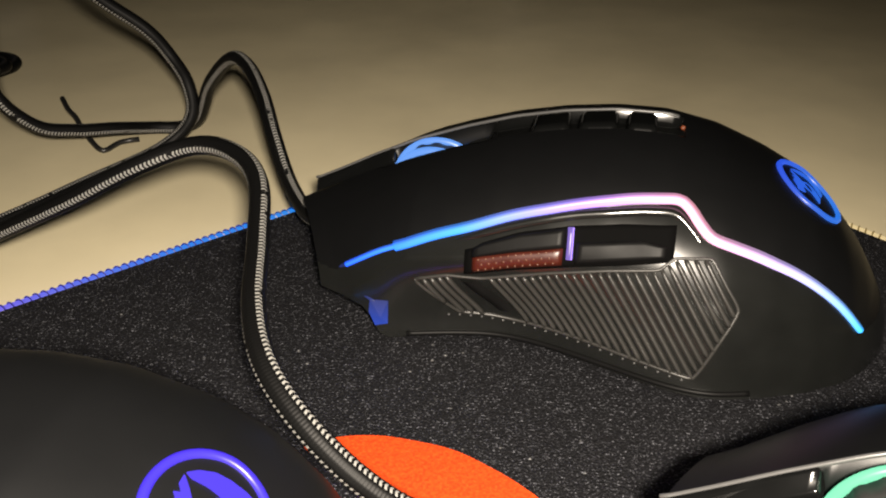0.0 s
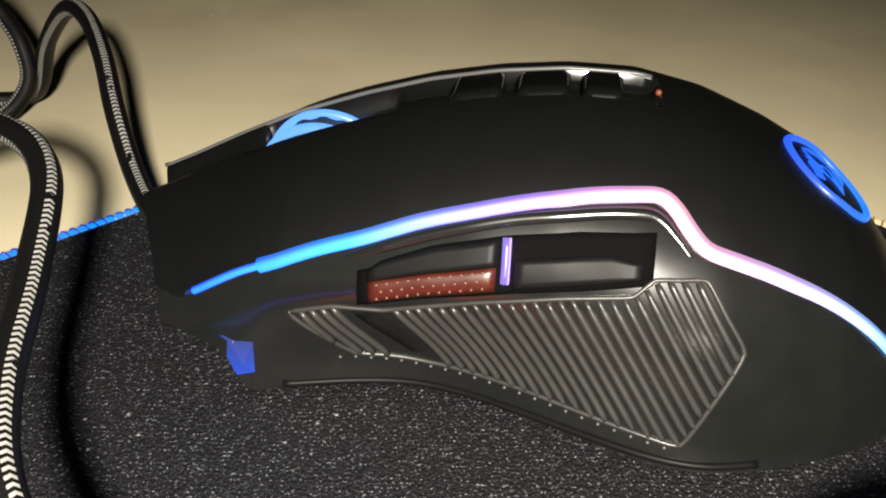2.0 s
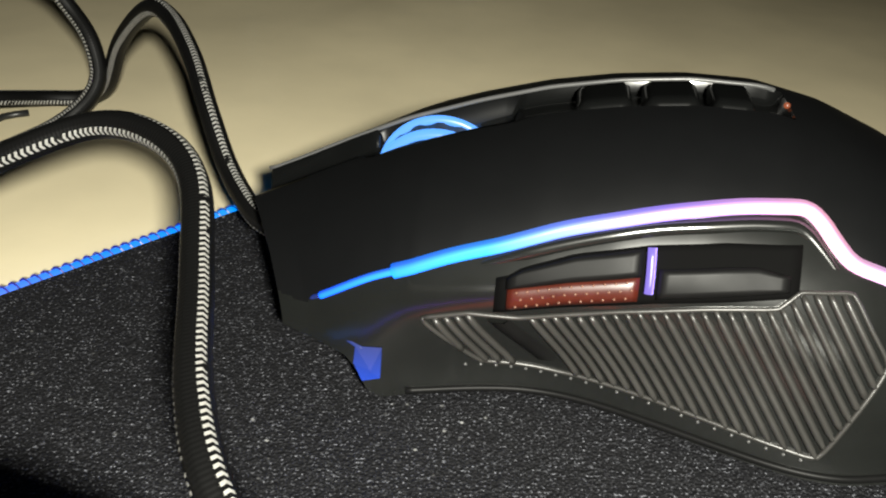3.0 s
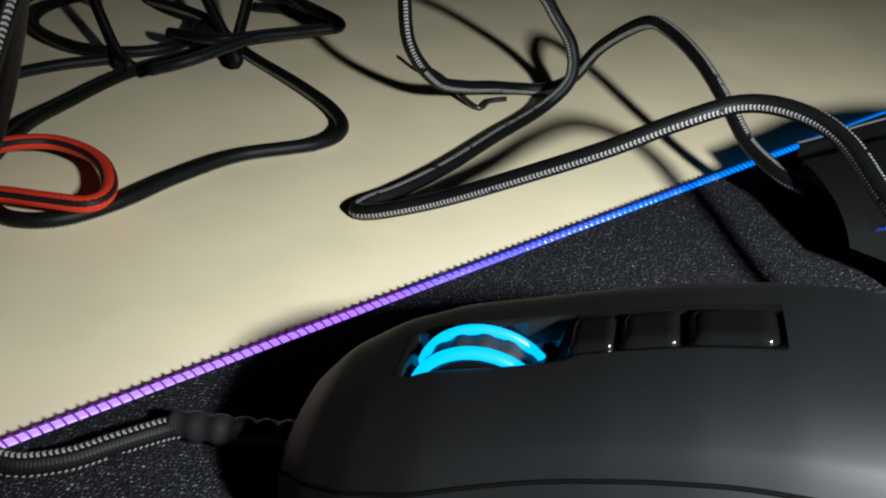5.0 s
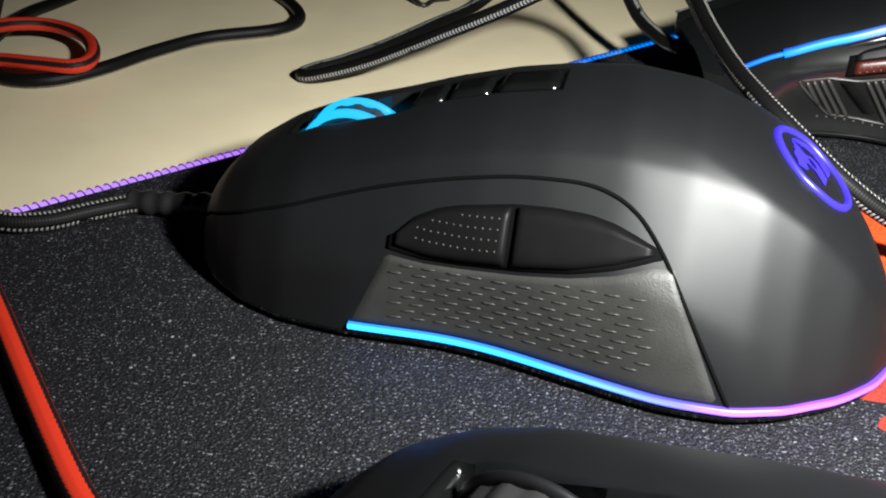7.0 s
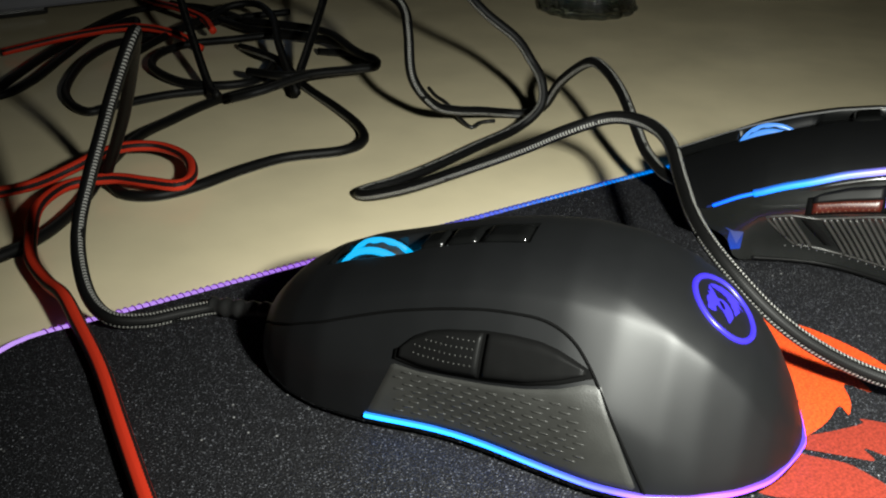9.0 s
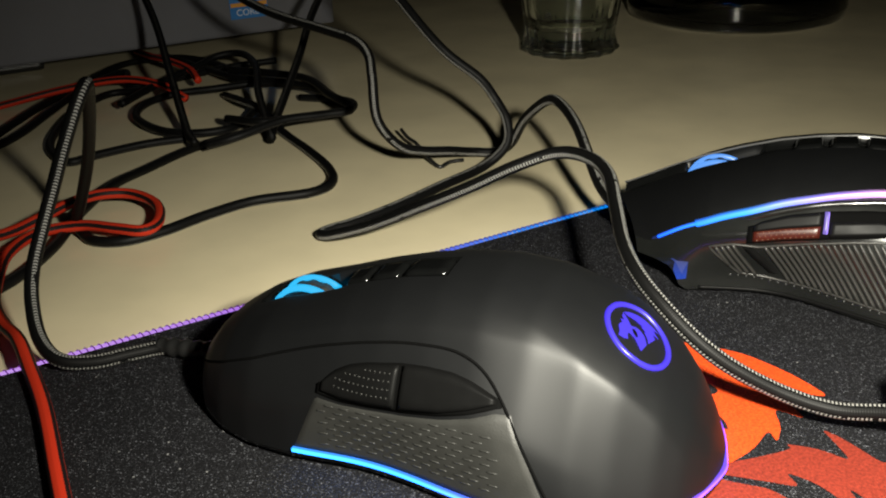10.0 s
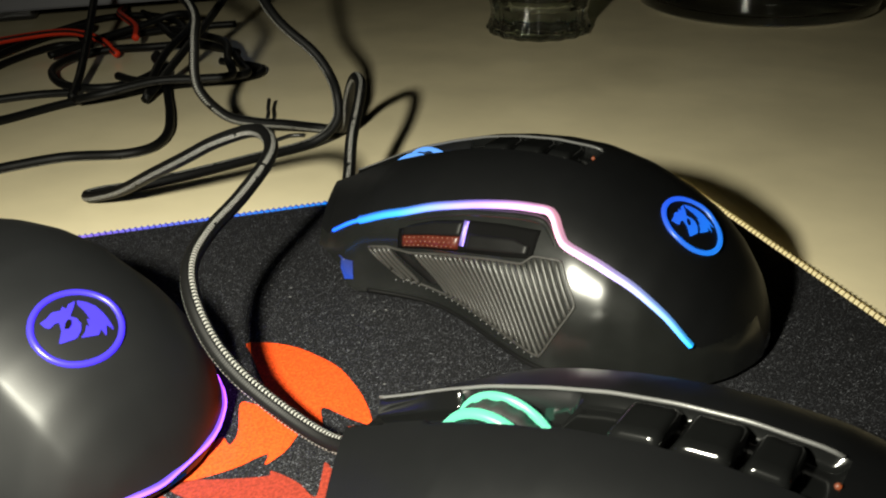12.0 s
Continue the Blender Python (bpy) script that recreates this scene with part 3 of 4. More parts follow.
def scroll_wheel(mouse, u, z, radius, half, mat_light):
    """A ribbed tread between two glowing rims."""
    def disc(v0, v1, r, teeth=0, turns=64):
        bm = bmesh.new()
        rings = []
        for v, k in ((v0, 0.86), (v0 + 0.25, 1.0), (v1 - 0.25, 1.0), (v1, 0.86)):
            rings.append([bm.verts.new(Vector((u + r * (k + (0.035 if teeth and i % 4 < 2 else 0)) * math.cos(2 * math.pi * i / turns), v,
                                               z + r * (k + (0.035 if teeth and i % 4 < 2 else 0)) * math.sin(2 * math.pi * i / turns))) * MM) for i in range(turns)])
        for a, b in zip(rings, rings[1:]):
            for i in range(turns):
                bm.faces.new((a[i], a[(i + 1) % turns], b[(i + 1) % turns], b[i]))
        bm.faces.new(rings[0])
        bm.faces.new(rings[-1])
        return bm

    def annulus(v0, v1, r0, r1, turns=64):
        bm = bmesh.new()
        rings = [[bm.verts.new(Vector((u + r * math.cos(2 * math.pi * i / turns), v, z + r * math.sin(2 * math.pi * i / turns))) * MM) for i in range(turns)]
                 for v, r in ((v0, r0), (v0 - 0.15, r0 + 0.25), (v0, r1 - 0.3), (v0 + 0.4, r1), (v1, r1), (v1, r0))]
        for a, b in zip(rings, rings[1:] + rings[:1]):
            for i in range(turns):
                bm.faces.new((a[i], a[(i + 1) % turns], b[(i + 1) % turns], b[i]))
        return bm

    wheel = part("scroll_wheel", disc(-half + 0.6, half - 0.6, radius * 0.895, 1), M_TREAD, mouse, "ribbed black scroll wheel")
    part("hub", disc(-half - 0.55, half + 0.55, radius * 0.86), M_GLOSS, wheel)
    part("wheel_rim", annulus(-half - 0.8, -half + 0.6, radius * 0.89, radius), mat_light, wheel, "glowing wheel rim")
    part("wheel_rim", annulus(half - 0.6, half + 0.2, radius * 0.88, radius), mat_light, wheel, "glowing wheel rim")


def top_button(hull, mouse, ua, ub, half, lift, mat, name="dpi_button"):
    bm = bmesh.new()
    nu, nv = 8, 8
    g = [[bm.verts.new(hull.top(ua + (ub - ua) * i / nu, -half + 2 * half * k / nv, lift - (0.7 if i in (0, nu) else 0) - (0.5 if k in (0, nv) else 0)) * MM) for k in range(nv + 1)] for i in range(nu + 1)]
    for i in range(nu):
        for k in range(nv):
            bm.faces.new((g[i][k], g[i + 1][k], g[i + 1][k + 1], g[i][k + 1]))
    rim = [(i, 0) for i in range(nu + 1)] + [(nu, k) for k in range(1, nv + 1)] + [(i, nv) for i in range(nu - 1, -1, -1)] + [(0, k) for k in range(nv - 1, 0, -1)]
    low = [bm.verts.new(g[i][k].co - Vector((0, 0, 3.2 * MM))) for i, k in rim]
    for a in range(len(rim)):
        b = (a + 1) % len(rim)
        bm.faces.new((g[rim[a][0]][rim[a][1]], low[a], low[b], g[rim[b][0]][rim[b][1]]))
    return part(name, bm, mat, mouse, "small glossy top button")


RIBBED_HULL = Hull(
    height=((-33.5, 18.3), (-28, 21), (-20, 25.2), (-11, 29.5), (0, 33.5), (10, 36.5), (20, 38.5), (30, 39.6), (40, 39.5), (50, 37.2), (60, 33), (67.5, 29), (74, 23.5), (80, 16.5), (84, 10), (86.5, 4), (87, 2.2)),
    width=((-33.5, 26), (-30, 27.5), (-25, 28.5), (-18, 29.4), (-8, 30), (5, 30.8), (20, 31.2), (40, 31.5), (52, 31.8), (60, 31.2), (68, 29), (75, 25), (80, 20), (84, 13.5), (86.5, 6), (87, 2)),
    base=((-33.5, 9.0), (-27, 8.5), (-22, 7.8), (-19, 6), (-16, 2.5), (-12, 1.2), (87, 1.2)),
    power=2.5, scoop=(7.5, 12, 20), flare=(3.2, 49, 13), groove=((-45, -14, 4.5, 3.2), (-16, 6, 5.6, 6.0), (4, 43, 5.2, 2.4)), crease=(0.0, 0), arrow=0.5)
STRIP_FRONT = ((-21, 12.6), (-17, 15.2), (-12.5, 18.0), (-8.3, 20.1), (-1, 23.2), (5.6, 25.5), (12.5, 28.0), (19.4, 29.9), (26, 31.4), (32.5, 32.5), (38, 33.0), (42.0, 33.0))
STRIP_REAR = ((42.0, 33.0), (44.2, 31.9), (46.2, 29.9), (48.3, 28.2), (52, 27.0), (57, 25.3), (62, 23.2), (67, 20.4), (71, 17.2), (74, 14.2), (76.8, 10.8))
strip_height = table(STRIP_FRONT + STRIP_REAR[1:], 0.6)


def ribbed_mouse(m, label, strip_stops, wheel_colour, gem_colour, badge_stops, tag, corner=True):
    mouse = thing("gaming_mouse", m, label, "computer mouse", "mice on the pad")
    hull = RIBBED_HULL

    def choose(u, v, z):
        if abs(v) < 5.0 and u < 43 and z > hull.h(u) - 7.5:
            return "centre_insert"
        if v < -8 and -34 < u < 76.5 and z < strip_height(max(u, -21)):
            return "side_shell"
        if v < 0 and u >= 76.5 and z < 10:
            return "side_shell"
        return "top_shell" if z > 4.0 or u < -8 else "base"

    bms = split_hull(hull, choose, ("centre_insert", "side_shell", "top_shell", "base"))
    part("top_shell", bms["top_shell"], M_SHELL, mouse, "matte black upper shell")
    part("centre_insert", bms["centre_insert"], M_GLOSS, mouse, "glossy black channel")
    side = part("side_shell", bms["side_shell"], M_SIDE, mouse, "glossy dark side shell")
    part("base", bms["base"], M_GLOSS, mouse)
    light = glow("strip_glow_" + tag, strip_stops, 1.7, 0, -0.017, 0.077, core=True)
    part("light_strip", side_line(hull, ((-18.4, 14.3),) + STRIP_FRONT[1:5], 0.2, 0.58), light, mouse, "thin glowing light strip")
    part("light_strip", side_line(hull, STRIP_FRONT[3:] + STRIP_REAR[1:], 0.2, 1.08, taper=lambda t: 1.0 if t < 0.75 else 1.0 - 0.35 * (t - 0.75) / 0.25), light, mouse, "glowing light strip along the side")
    if corner:
        gem = glow("gem_glow_" + tag, ((0.0, gem_colour), (1.0, tuple(0.25 * c for c in gem_colour))), 0.8, 2, 0.004, 0.011)
        bm = bmesh.new()
        ring = [bm.verts.new(hull.side(u, z, 0.25) * MM) for u, z in ((-12.8, 9.6), (-9.2, 9.8), (-9.4, 4.6), (-11.8, 4.2), (-13.0, 7.0))]
        tip = bm.verts.new(hull.side(-10.6, 6.4, 1.0) * MM)
        for k in range(5):
            bm.faces.new((ring[k], ring[(k + 1) % 5], tip))
        part("corner_light", bm, gem, mouse, "faceted glowing corner lens", smooth=False)
        wrap = [hull.side(u, z, 0.2) + Vector((du, dv, 0.0)) for u, z, du, dv in ((-18.2, 14.3, 0.0, 0.1), (-19.2, 13.2, -0.6, 1.0), (-19.0, 12.0, -0.8, 1.6), (-16.6, 10.8, -0.7, 1.3), (-13.4, 9.8, -0.4, 0.7), (-11.8, 9.2, 0.0, 0.2))]
        part("corner_line", tube_bm(spline([p * MM for p in wrap], 0.0006), 0.36 * MM, 6), gem, mouse, "thin glowing line wrapped under the nose")
    else:
        part("strip_hook", side_line(hull, ((-18.4, 14.2), (-18.7, 15.4), (-19.0, 16.8)), 0.2, 0.55), light, mouse, "short glowing hook at the strip's end")
    part("side_ledge", side_line(hull, ((2, 22.6), (8, 25.0), (16, 27.6), (24, 29.6), (32, 30.8), (38, 31.4), (42, 31.2), (45, 29.0), (47.5, 26.4)), -0.75, 1.25, 0.8, 10, taper=lambda t: min(1.0, 0.55 + 3 * t, 0.55 + 3 * (1 - t))), M_SIDE, side, "rounded glossy ledge under the strip")
    # thumb buttons
    lo = table(((6, 17.6), (14, 19.6), (25, 21.8), (34, 23.2), (42, 24.6)), 1.0)
    hi = table(((6, 21.6), (8.5, 23.3), (15, 25.7), (24, 27.7), (33, 28.9), (42, 29.4)), 1.0)
    # the slot's shade is a black plate laid on the shell, not sunk
    part("thumb_recess_shade", plate(hull, 5.2, 42.2, lambda u: lo(min(max(u, 6), 42)) - 0.35, lambda u: hi(min(max(u, 6), 42)) + 0.3, 0.15), M_SEAM, mouse)
    front = part("thumb_button", plate(hull, 6.6, 23.2, lambda u: lo(u) + 3.0, hi, 0.9), M_BUTTON, mouse, "glossy black thumb button")
    red = part("red_inlay", plate(hull, 6.8, 23.0, lambda u: lo(u) + 0.2, lambda u: lo(u) + 3.2, 0.75, 20, 4), M_REDBTN, front, "dull red studded inlay")
    part("thumb_button", plate(hull, 25.2, 41.0, lambda u: lo(u) + 0.3, lambda u: lo(u) + 0.62 * (hi(u) - lo(u)) - (0.0 if u < 37 else (u - 37) * 0.25), 0.9), M_BUTTON, mouse, "glossy black thumb button")
    part("button_divider", side_line(hull, ((24.2, lo(24) + 1.2), (24.2, lo(24) + 3.2), (24.1, hi(24))), 0.8, 0.55), light, mouse, "glowing divider between thumb buttons")
    bm = bmesh.new()
    for r in range(3):
        for k in range(11):
            u = 8.0 + 1.35 * k + 0.6 * (r % 2)
            p = hull.side(u, lo(u) + 0.8 + 0.9 * r, 0.80) * MM
            bmesh.ops.create_icosphere(bm, subdivisions=1, radius=0.2 * MM, matrix=Matrix.Translation(p))
    part("stud", bm, M_DOT, front, "rows of pale studs")["kind"] = "stuff"
    # ribbed grip
    poly = [(-4.3, 15.0), (2, 16.6), (8.6, 16.6), (20.5, 19.6), (31, 21.6), (39.9, 22.8), (42.4, 24.9), (48.7, 25.2), (54.2, 17.4), (48.0, 4.6), (40.4, 5.2), (29.3, 5.8), (14.6, 6.0), (4, 7.0)]
    crisp = [(a[0] + (b[0] - a[0]) * k, a[1] + (b[1] - a[1]) * k) for a, b in zip(poly, poly[1:] + poly[:1]) for k in (0.08, 0.5, 0.92)]
    crisp.append(crisp[0])
    grip = part("grip_panel", side_line(hull, crisp, 0.1, 0.34, 0.7, 6), M_RIB, mouse, "dark rubber thumb grip with slanted ribs")
    c = 8.0
    while c < 65.5:
        if not 13.6 < c < 20.4:
            run = []
            for k in range(60):
                z = 27 - 24 * k / 59
                u = c - 0.69 * z
                if inside(poly, u, z):
                    run.append(hull.side(u, z, 0.12) * MM)
            if len(run) > 4:
                part("rib", tube_bm(run[::2] + [run[-1]], 0.50 * MM, 6, taper=lambda t: 1.0 if 0.06 < t < 0.94 else 0.7), M_RIB, grip)
        c += 1.72
    bm = bmesh.new()
    rows = [[bm.verts.new(hull.side(4.2 + 3.4 * k / 4 + 7.0 * i / 10, 16.0 - 7.4 * i / 10, 0.75 if 0 < k < 4 else -0.2) * MM) for k in range(5)] for i in range(11)]
    for i in range(10):
        for k in range(4):
            bm.faces.new((rows[i][k], rows[i + 1][k], rows[i + 1][k + 1], rows[i][k + 1]))
    part("grip_bar", bm, M_BUTTON, grip, "smooth black bar across the grip")
    part("base_rim", side_line(hull, ((-6, 1.9), (4, 1.9), (14, 1.9), (26, 2.0), (38, 2.1), (50, 2.2), (58, 2.4)), 0.05, 0.55, 1.0, 8), M_BUTTON, mouse, "dark rim along the foot")
    bm = bmesh.new()
    for k in range(22):
        u = 2.0 + 2.1 * k
        zb = float(np.interp(u, (4, 14.6, 29.3, 40.4, 48), (7.0, 6.0, 5.8, 5.2, 4.6)))
        bmesh.ops.create_icosphere(bm, subdivisions=1, radius=0.26 * MM, matrix=Matrix.Translation(hull.side(u, zb - 0.75, 0.1) * MM))
    part("edge_stud", bm, M_GREYEDGE, grip, "row of tiny studs under the grip")["kind"] = "stuff"
    # top channel
    lit = glow("wheel_glow_" + tag, ((0.0, wheel_colour), (1.0, wheel_colour)), 1.5)
    scroll_wheel(mouse, -5.6, 21.0, 10.1, 2.8, lit)
    for ua, ub in ((13.8, 21.2), (23.0, 30.4), (32.2, 37.8)):
        top_button(hull, mouse, ua, ub, 4.2, 0.35, M_GLOSS)
    part("channel_edge", tube_bm([hull.top(u, 5.3, 0.0) * MM for u in np.linspace(-34, 42, 60)], 0.35 * MM, 6), M_GREYEDGE, mouse, "grey edge of the channel")
    bm = bmesh.new()
    bmesh.ops.create_icosphere(bm, subdivisions=2, radius=0.45 * MM, matrix=Matrix.Translation(hull.top(42.6, -0.8, 0.0) * MM))
    part("indicator", bm, glow("indicator_" + tag, ((0.0, (1.0, 0.2, 0.05)), (1.0, (1.0, 0.2, 0.05))), 0.35), mouse, "tiny glowing indicator")
    emblem(hull, 67.5, mouse, glow("badge_glow_" + tag, badge_stops, 1.2, 0, 0.06, 0.075))
    return mouse


SMOOTH_HULL = Hull(
    height=((-32.2, 9.5), (-30.4, 14), (-26, 19), (-19, 23.6), (-10, 27.5), (0, 30.5), (10, 34), (20, 36.8), (30, 38.6), (40, 39.3), (50, 38), (60, 34.2), (67.6, 29.8), (75, 23.5), (80, 17), (84, 10), (86.5, 4), (87.2, 2.4)),
    width=((-32.2, 8), (-30.4, 13), (-26.5, 17.6), (-19.5, 22), (-11, 25), (0, 26.6), (15, 27.5), (34, 29), (50, 30), (60, 30), (67, 28), (75, 23.5), (80, 19), (84, 13), (86.5, 6.5), (87.2, 2.5)),
    base=((-32.2, 2.5), (-28, 1.4), (87.2, 1.4)), power=2.5, scoop=(2.5, 20, 18), flare=(1.0, 52, 12), groove=((-16, 5, 5.0, 5.0), (3, 29, 4.2, 1.2)), crease=(0.66, -18), facet=0.50)


def smooth_mouse(m, label, tag, lit=True):
    mouse = thing("gaming_mouse", m, label, "computer mouse", "mice on the pad")
    hull = SMOOTH_HULL

    def choose(u, v, z):
        if abs(v) < 4.6 and -17 < u < 29 and z > hull.h(u) - 7.5:
            return "centre_insert"
        return "shell" if z > 2.2 else "base"

    bms = split_hull(hull, choose, ("centre_insert", "shell", "base"))
    part("shell", bms["shell"], M_SOFT, mouse, "matte black soft-touch shell")
    part("centre_insert", bms["centre_insert"], M_GLOSS, mouse, "glossy black strip behind the wheel")
    part("base", bms["base"], M_GLOSS, mouse)
    off = material("unlit_guide_" + tag, (0.008, 0.008, 0.009), rough=0.4)
    rim = glow("rim_glow_" + tag, ((0.0, (0.02, 0.26, 1.0)), (0.35, (0.02, 0.20, 1.0)), (0.6, (0.08, 0.07, 1.0)), (0.8, (0.42, 0.07, 1.0)), (1.0, (0.12, 0.05, 1.0))), 3.6, 0, 0.0, 0.088, core=True) if lit else off
    line = [hull.side(u, 3.4, 0.15) * MM for u in np.linspace(1.0, 84.0, 70)]
    far = [Vector((u, hull.half(u, 3.0 / hull.h(u), False), 3.0)) * MM for u in np.linspace(86.0, 2.0, 60)]
    tail = [Vector((u, s * hull.half(u, 3.0 / hull.h(u), s < 0), 3.0)) * MM for u, s in ((85.5, -1), (86.3, -1), (86.6, 0), (86.3, 1))]
    part("light_strip", tube_bm(spline([line[0]] + line[1::3] + tail[1:3] + far[1::3], 0.0012), 0.66 * MM, 8), rim, mouse, "glowing strip round the foot")
    # seam, thumb buttons, grip
    seam = ((-30.4, 9.6), (-28, 11.8), (-24, 14.0), (-16, 17.6), (-3, 22.4), (9, 26.4), (22, 29.6), (32, 30.8), (38, 30.4), (42.5, 28.4), (46.5, 24.4), (50, 19.4), (54, 12.8), (59.4, 3.6))
    part("shell_seam", side_line(hull, seam, 0.0, 0.32, 0.8, 6), M_SEAM, mouse, "fine dark seam")
    lo = table(((7, 17.9), (13, 17.6), (18.5, 17.9), (27, 18.8), (34.5, 20.1), (41, 21.8), (46.6, 23.6)), 1.0)
    hi = table(((7, 18.7), (10.4, 22.0), (14, 23.8), (18, 25.0), (25.7, 26.5), (31, 27.0), (36.3, 27.0), (40, 26.4), (42.9, 25.4), (46.6, 23.9)), 1.0)
    # black plate on the surface gives the shade of the recess round the buttons
    part("thumb_recess_shade", plate(hull, 6.6, 46.9, lambda u: lo(min(max(u, 7), 46.6)) - 0.4, lambda u: hi(min(max(u, 7), 46.6)) + 0.45, 0.12, 40, 8), M_SEAM, mouse)
    front = part("thumb_button", plate(hull, 8.0, 25.0, lambda u: lo(u) + 0.4, hi, 0.9, 30, 8), M_BUTTON, mouse, "glossy black thumb button with fine studs")
    part("thumb_button", plate(hull, 26.0, 45.6, lambda u: lo(u) + 0.4, hi, 0.9, 30, 8), M_BUTTON, mouse, "glossy black thumb button")
    bm = bmesh.new()
    for r in range(5):
        for k in range(12):
            u = 11.5 + 1.1 * k
            z = lo(u) + 2.2 + 1.35 * r
            if z < hi(u) - 0.7:
                bmesh.ops.create_icosphere(bm, subdivisions=1, radius=0.22 * MM, matrix=Matrix.Translation(hull.side(u, z, 0.85) * MM))
    part("stud", bm, M_GRIP, front, "fine studs")["kind"] = "stuff"
    bm = bmesh.new()
    nu, nz = 60, 22
    g = []
    for k in range(nz + 1):
        t = k / nz
        ua, ub = 1.2 + (6.8 - 1.2) * t, 58.0 + (48.8 - 58.0) * t
        row = []
        for i in range(nu + 1):
            u = ua + (ub - ua) * i / nu
            zt = min(lo(min(max(u, 7), 46.6)) - 0.9, 22.4)
            z = 4.2 + (zt - 4.2) * t
            row.append(bm.verts.new(hull.side(u, z, 0.35 if 0 < i < nu and 0 < k < nz else -0.1) * MM))
        g.append(row)
    for k in range(nz):
        for i in range(nu):
            bm.faces.new((g[k][i], g[k][i + 1], g[k + 1][i + 1], g[k + 1][i]))
    grip = part("grip_panel", bm, M_GRIP, mouse, "grey rubber thumb grip with short dashes")
    dash = bmesh.new()
    r2 = random.Random(3)
    for r in range(9):
        for k in range(12):
            u = 7.5 + 3.6 * k + (1.8 if r % 2 else 0) + r2.uniform(-0.3, 0.3)
            z = 6.0 + 1.35 * r + 0.03 * u
            if u < 47 - r * 0.3 and z < lo(min(max(u, 7), 46)) - 1.6:
                pts = [hull.side(u + 2.2 * s / 3, z + 0.06 * s, 0.36) * MM for s in range(4)]
                tb = tube_bm(pts, 0.17 * MM, 5, taper=lambda t: 1.0 if 0.2 < t < 0.8 else 0.5)
                me = bpy.data.meshes.new("tmp")
                tb.to_mesh(me)
                tb.free()
                dash.from_mesh(me)
                bpy.data.meshes.remove(me)
    part("grip_dash", dash, M_GRIP, grip)["kind"] = "stuff"
    wheel_lit = glow("wheel_glow_" + tag, ((0.0, (0.02, 0.50, 1.0)), (1.0, (0.02, 0.50, 1.0))), 1.5) if lit else off
    scroll_wheel(mouse, -5.6, 19.6, 9.9, 2.7, wheel_lit)
    for ua, ub in ((4.8, 10.0), (10.8, 17.4), (18.6, 28.2)):
        top_button(hull, mouse, ua, ub, 3.4, 0.5, M_GLOSS)
    if lit:
        emblem(hull, 67.6, mouse, glow("badge_glow_" + tag, ((0.0, (0.045, 0.015, 1.0)), (1.0, (0.10, 0.05, 1.0))), 1.6))
    return mouse


def cable(mouse, points, radius, mat, label):
    """The cable of a mouse, through points on the desk, in world metres."""
    back = mouse.matrix_world.inverted()
    return part("cable", tube_bm([back @ p for p in spline(points, 0.0016)], radius, 12), mat, mouse, label)


MOUSE_A = ribbed_mouse(pose(0.0009, 0.1716, PAD_TOP, 0, 0, -8), "black wired gaming mouse with ribbed thumb grip and glowing side strip", (
    (0.0, (0.0, 0.10, 1.0)), (0.22, (0.02, 0.26, 1.0)), (0.45, (0.34, 0.22, 0.95)), (0.66, (0.95, 0.42, 0.60)), (0.8, (0.55, 0.40, 0.85)), (1.0, (0.02, 0.38, 1.0))),
    (0.10, 0.34, 1.0), (0.0, 0.10, 1.0), ((0.0, (0.01, 0.09, 1.0)), (1.0, (0.0, 0.22, 1.0))), "far")
MOUSE_B = smooth_mouse(pose(-0.0900, 0.0788, PAD_TOP, 0, 0, -6.6), "black wired gaming mouse with smooth soft-touch shell and glowing foot strip", "middle")
MOUSE_C = ribbed_mouse(pose(0.0628, 0.0780, PAD_TOP, 0, 0, -8), "black wired gaming mouse with glowing amber side strip", (
    (0.0, (0.10, 0.85, 0.35)), (0.14, (0.55, 0.85, 0.30)), (0.3, (1.0, 0.55, 0.12)), (1.0, (1.0, 0.50, 0.15))),
    (0.20, 0.95, 0.62), (0.03, 0.5, 0.12), ((0.0, (0.2, 1.0, 0.5)), (1.0, (0.2, 1.0, 0.5))), "near", corner=False)
MOUSE_D = smooth_mouse(pose(-0.057, -0.006, PAD_TOP, 0, 0, -25), "dark unlit wired gaming mouse with a red braided cable", "unlit", lit=False)

# ---- cables ----
R = 0.0019
cable(MOUSE_A, ((-0.030, 0.1735, 0.0145), (-0.0345, 0.1785, 0.0148), (-0.0404, 0.1892, 0.0172), (-0.0454, 0.1993, 0.0235), (-0.0508, 0.2125, 0.0290), (-0.0575, 0.2255, 0.0322), (-0.0635, 0.2315, 0.0322), (-0.0735, 0.2420, 0.0215),
                (-0.0805, 0.2500, 0.0085), (-0.088, 0.256, 0.0025), (-0.0970, 0.2530, 0.0030), (-0.1040, 0.2430, 0.0065), (-0.1120, 0.2345, 0.0090), (-0.1195, 0.2275, 0.0130), (-0.1262, 0.2225, 0.0245), (-0.1288, 0.2270, 0.0395), (-0.1316, 0.2325, 0.0465), (-0.1382, 0.2372, 0.0508), (-0.1526, 0.2458, 0.0524), (-0.1832, 0.2621, 0.0557), (-0.2086, 0.2797, 0.0610), (-0.2270, 0.2949, 0.0690), (-0.2478, 0.3090, 0.0818), (-0.285, 0.325, 0.105)),
      R, M_BRAID, "black braided cable with pale flecks")
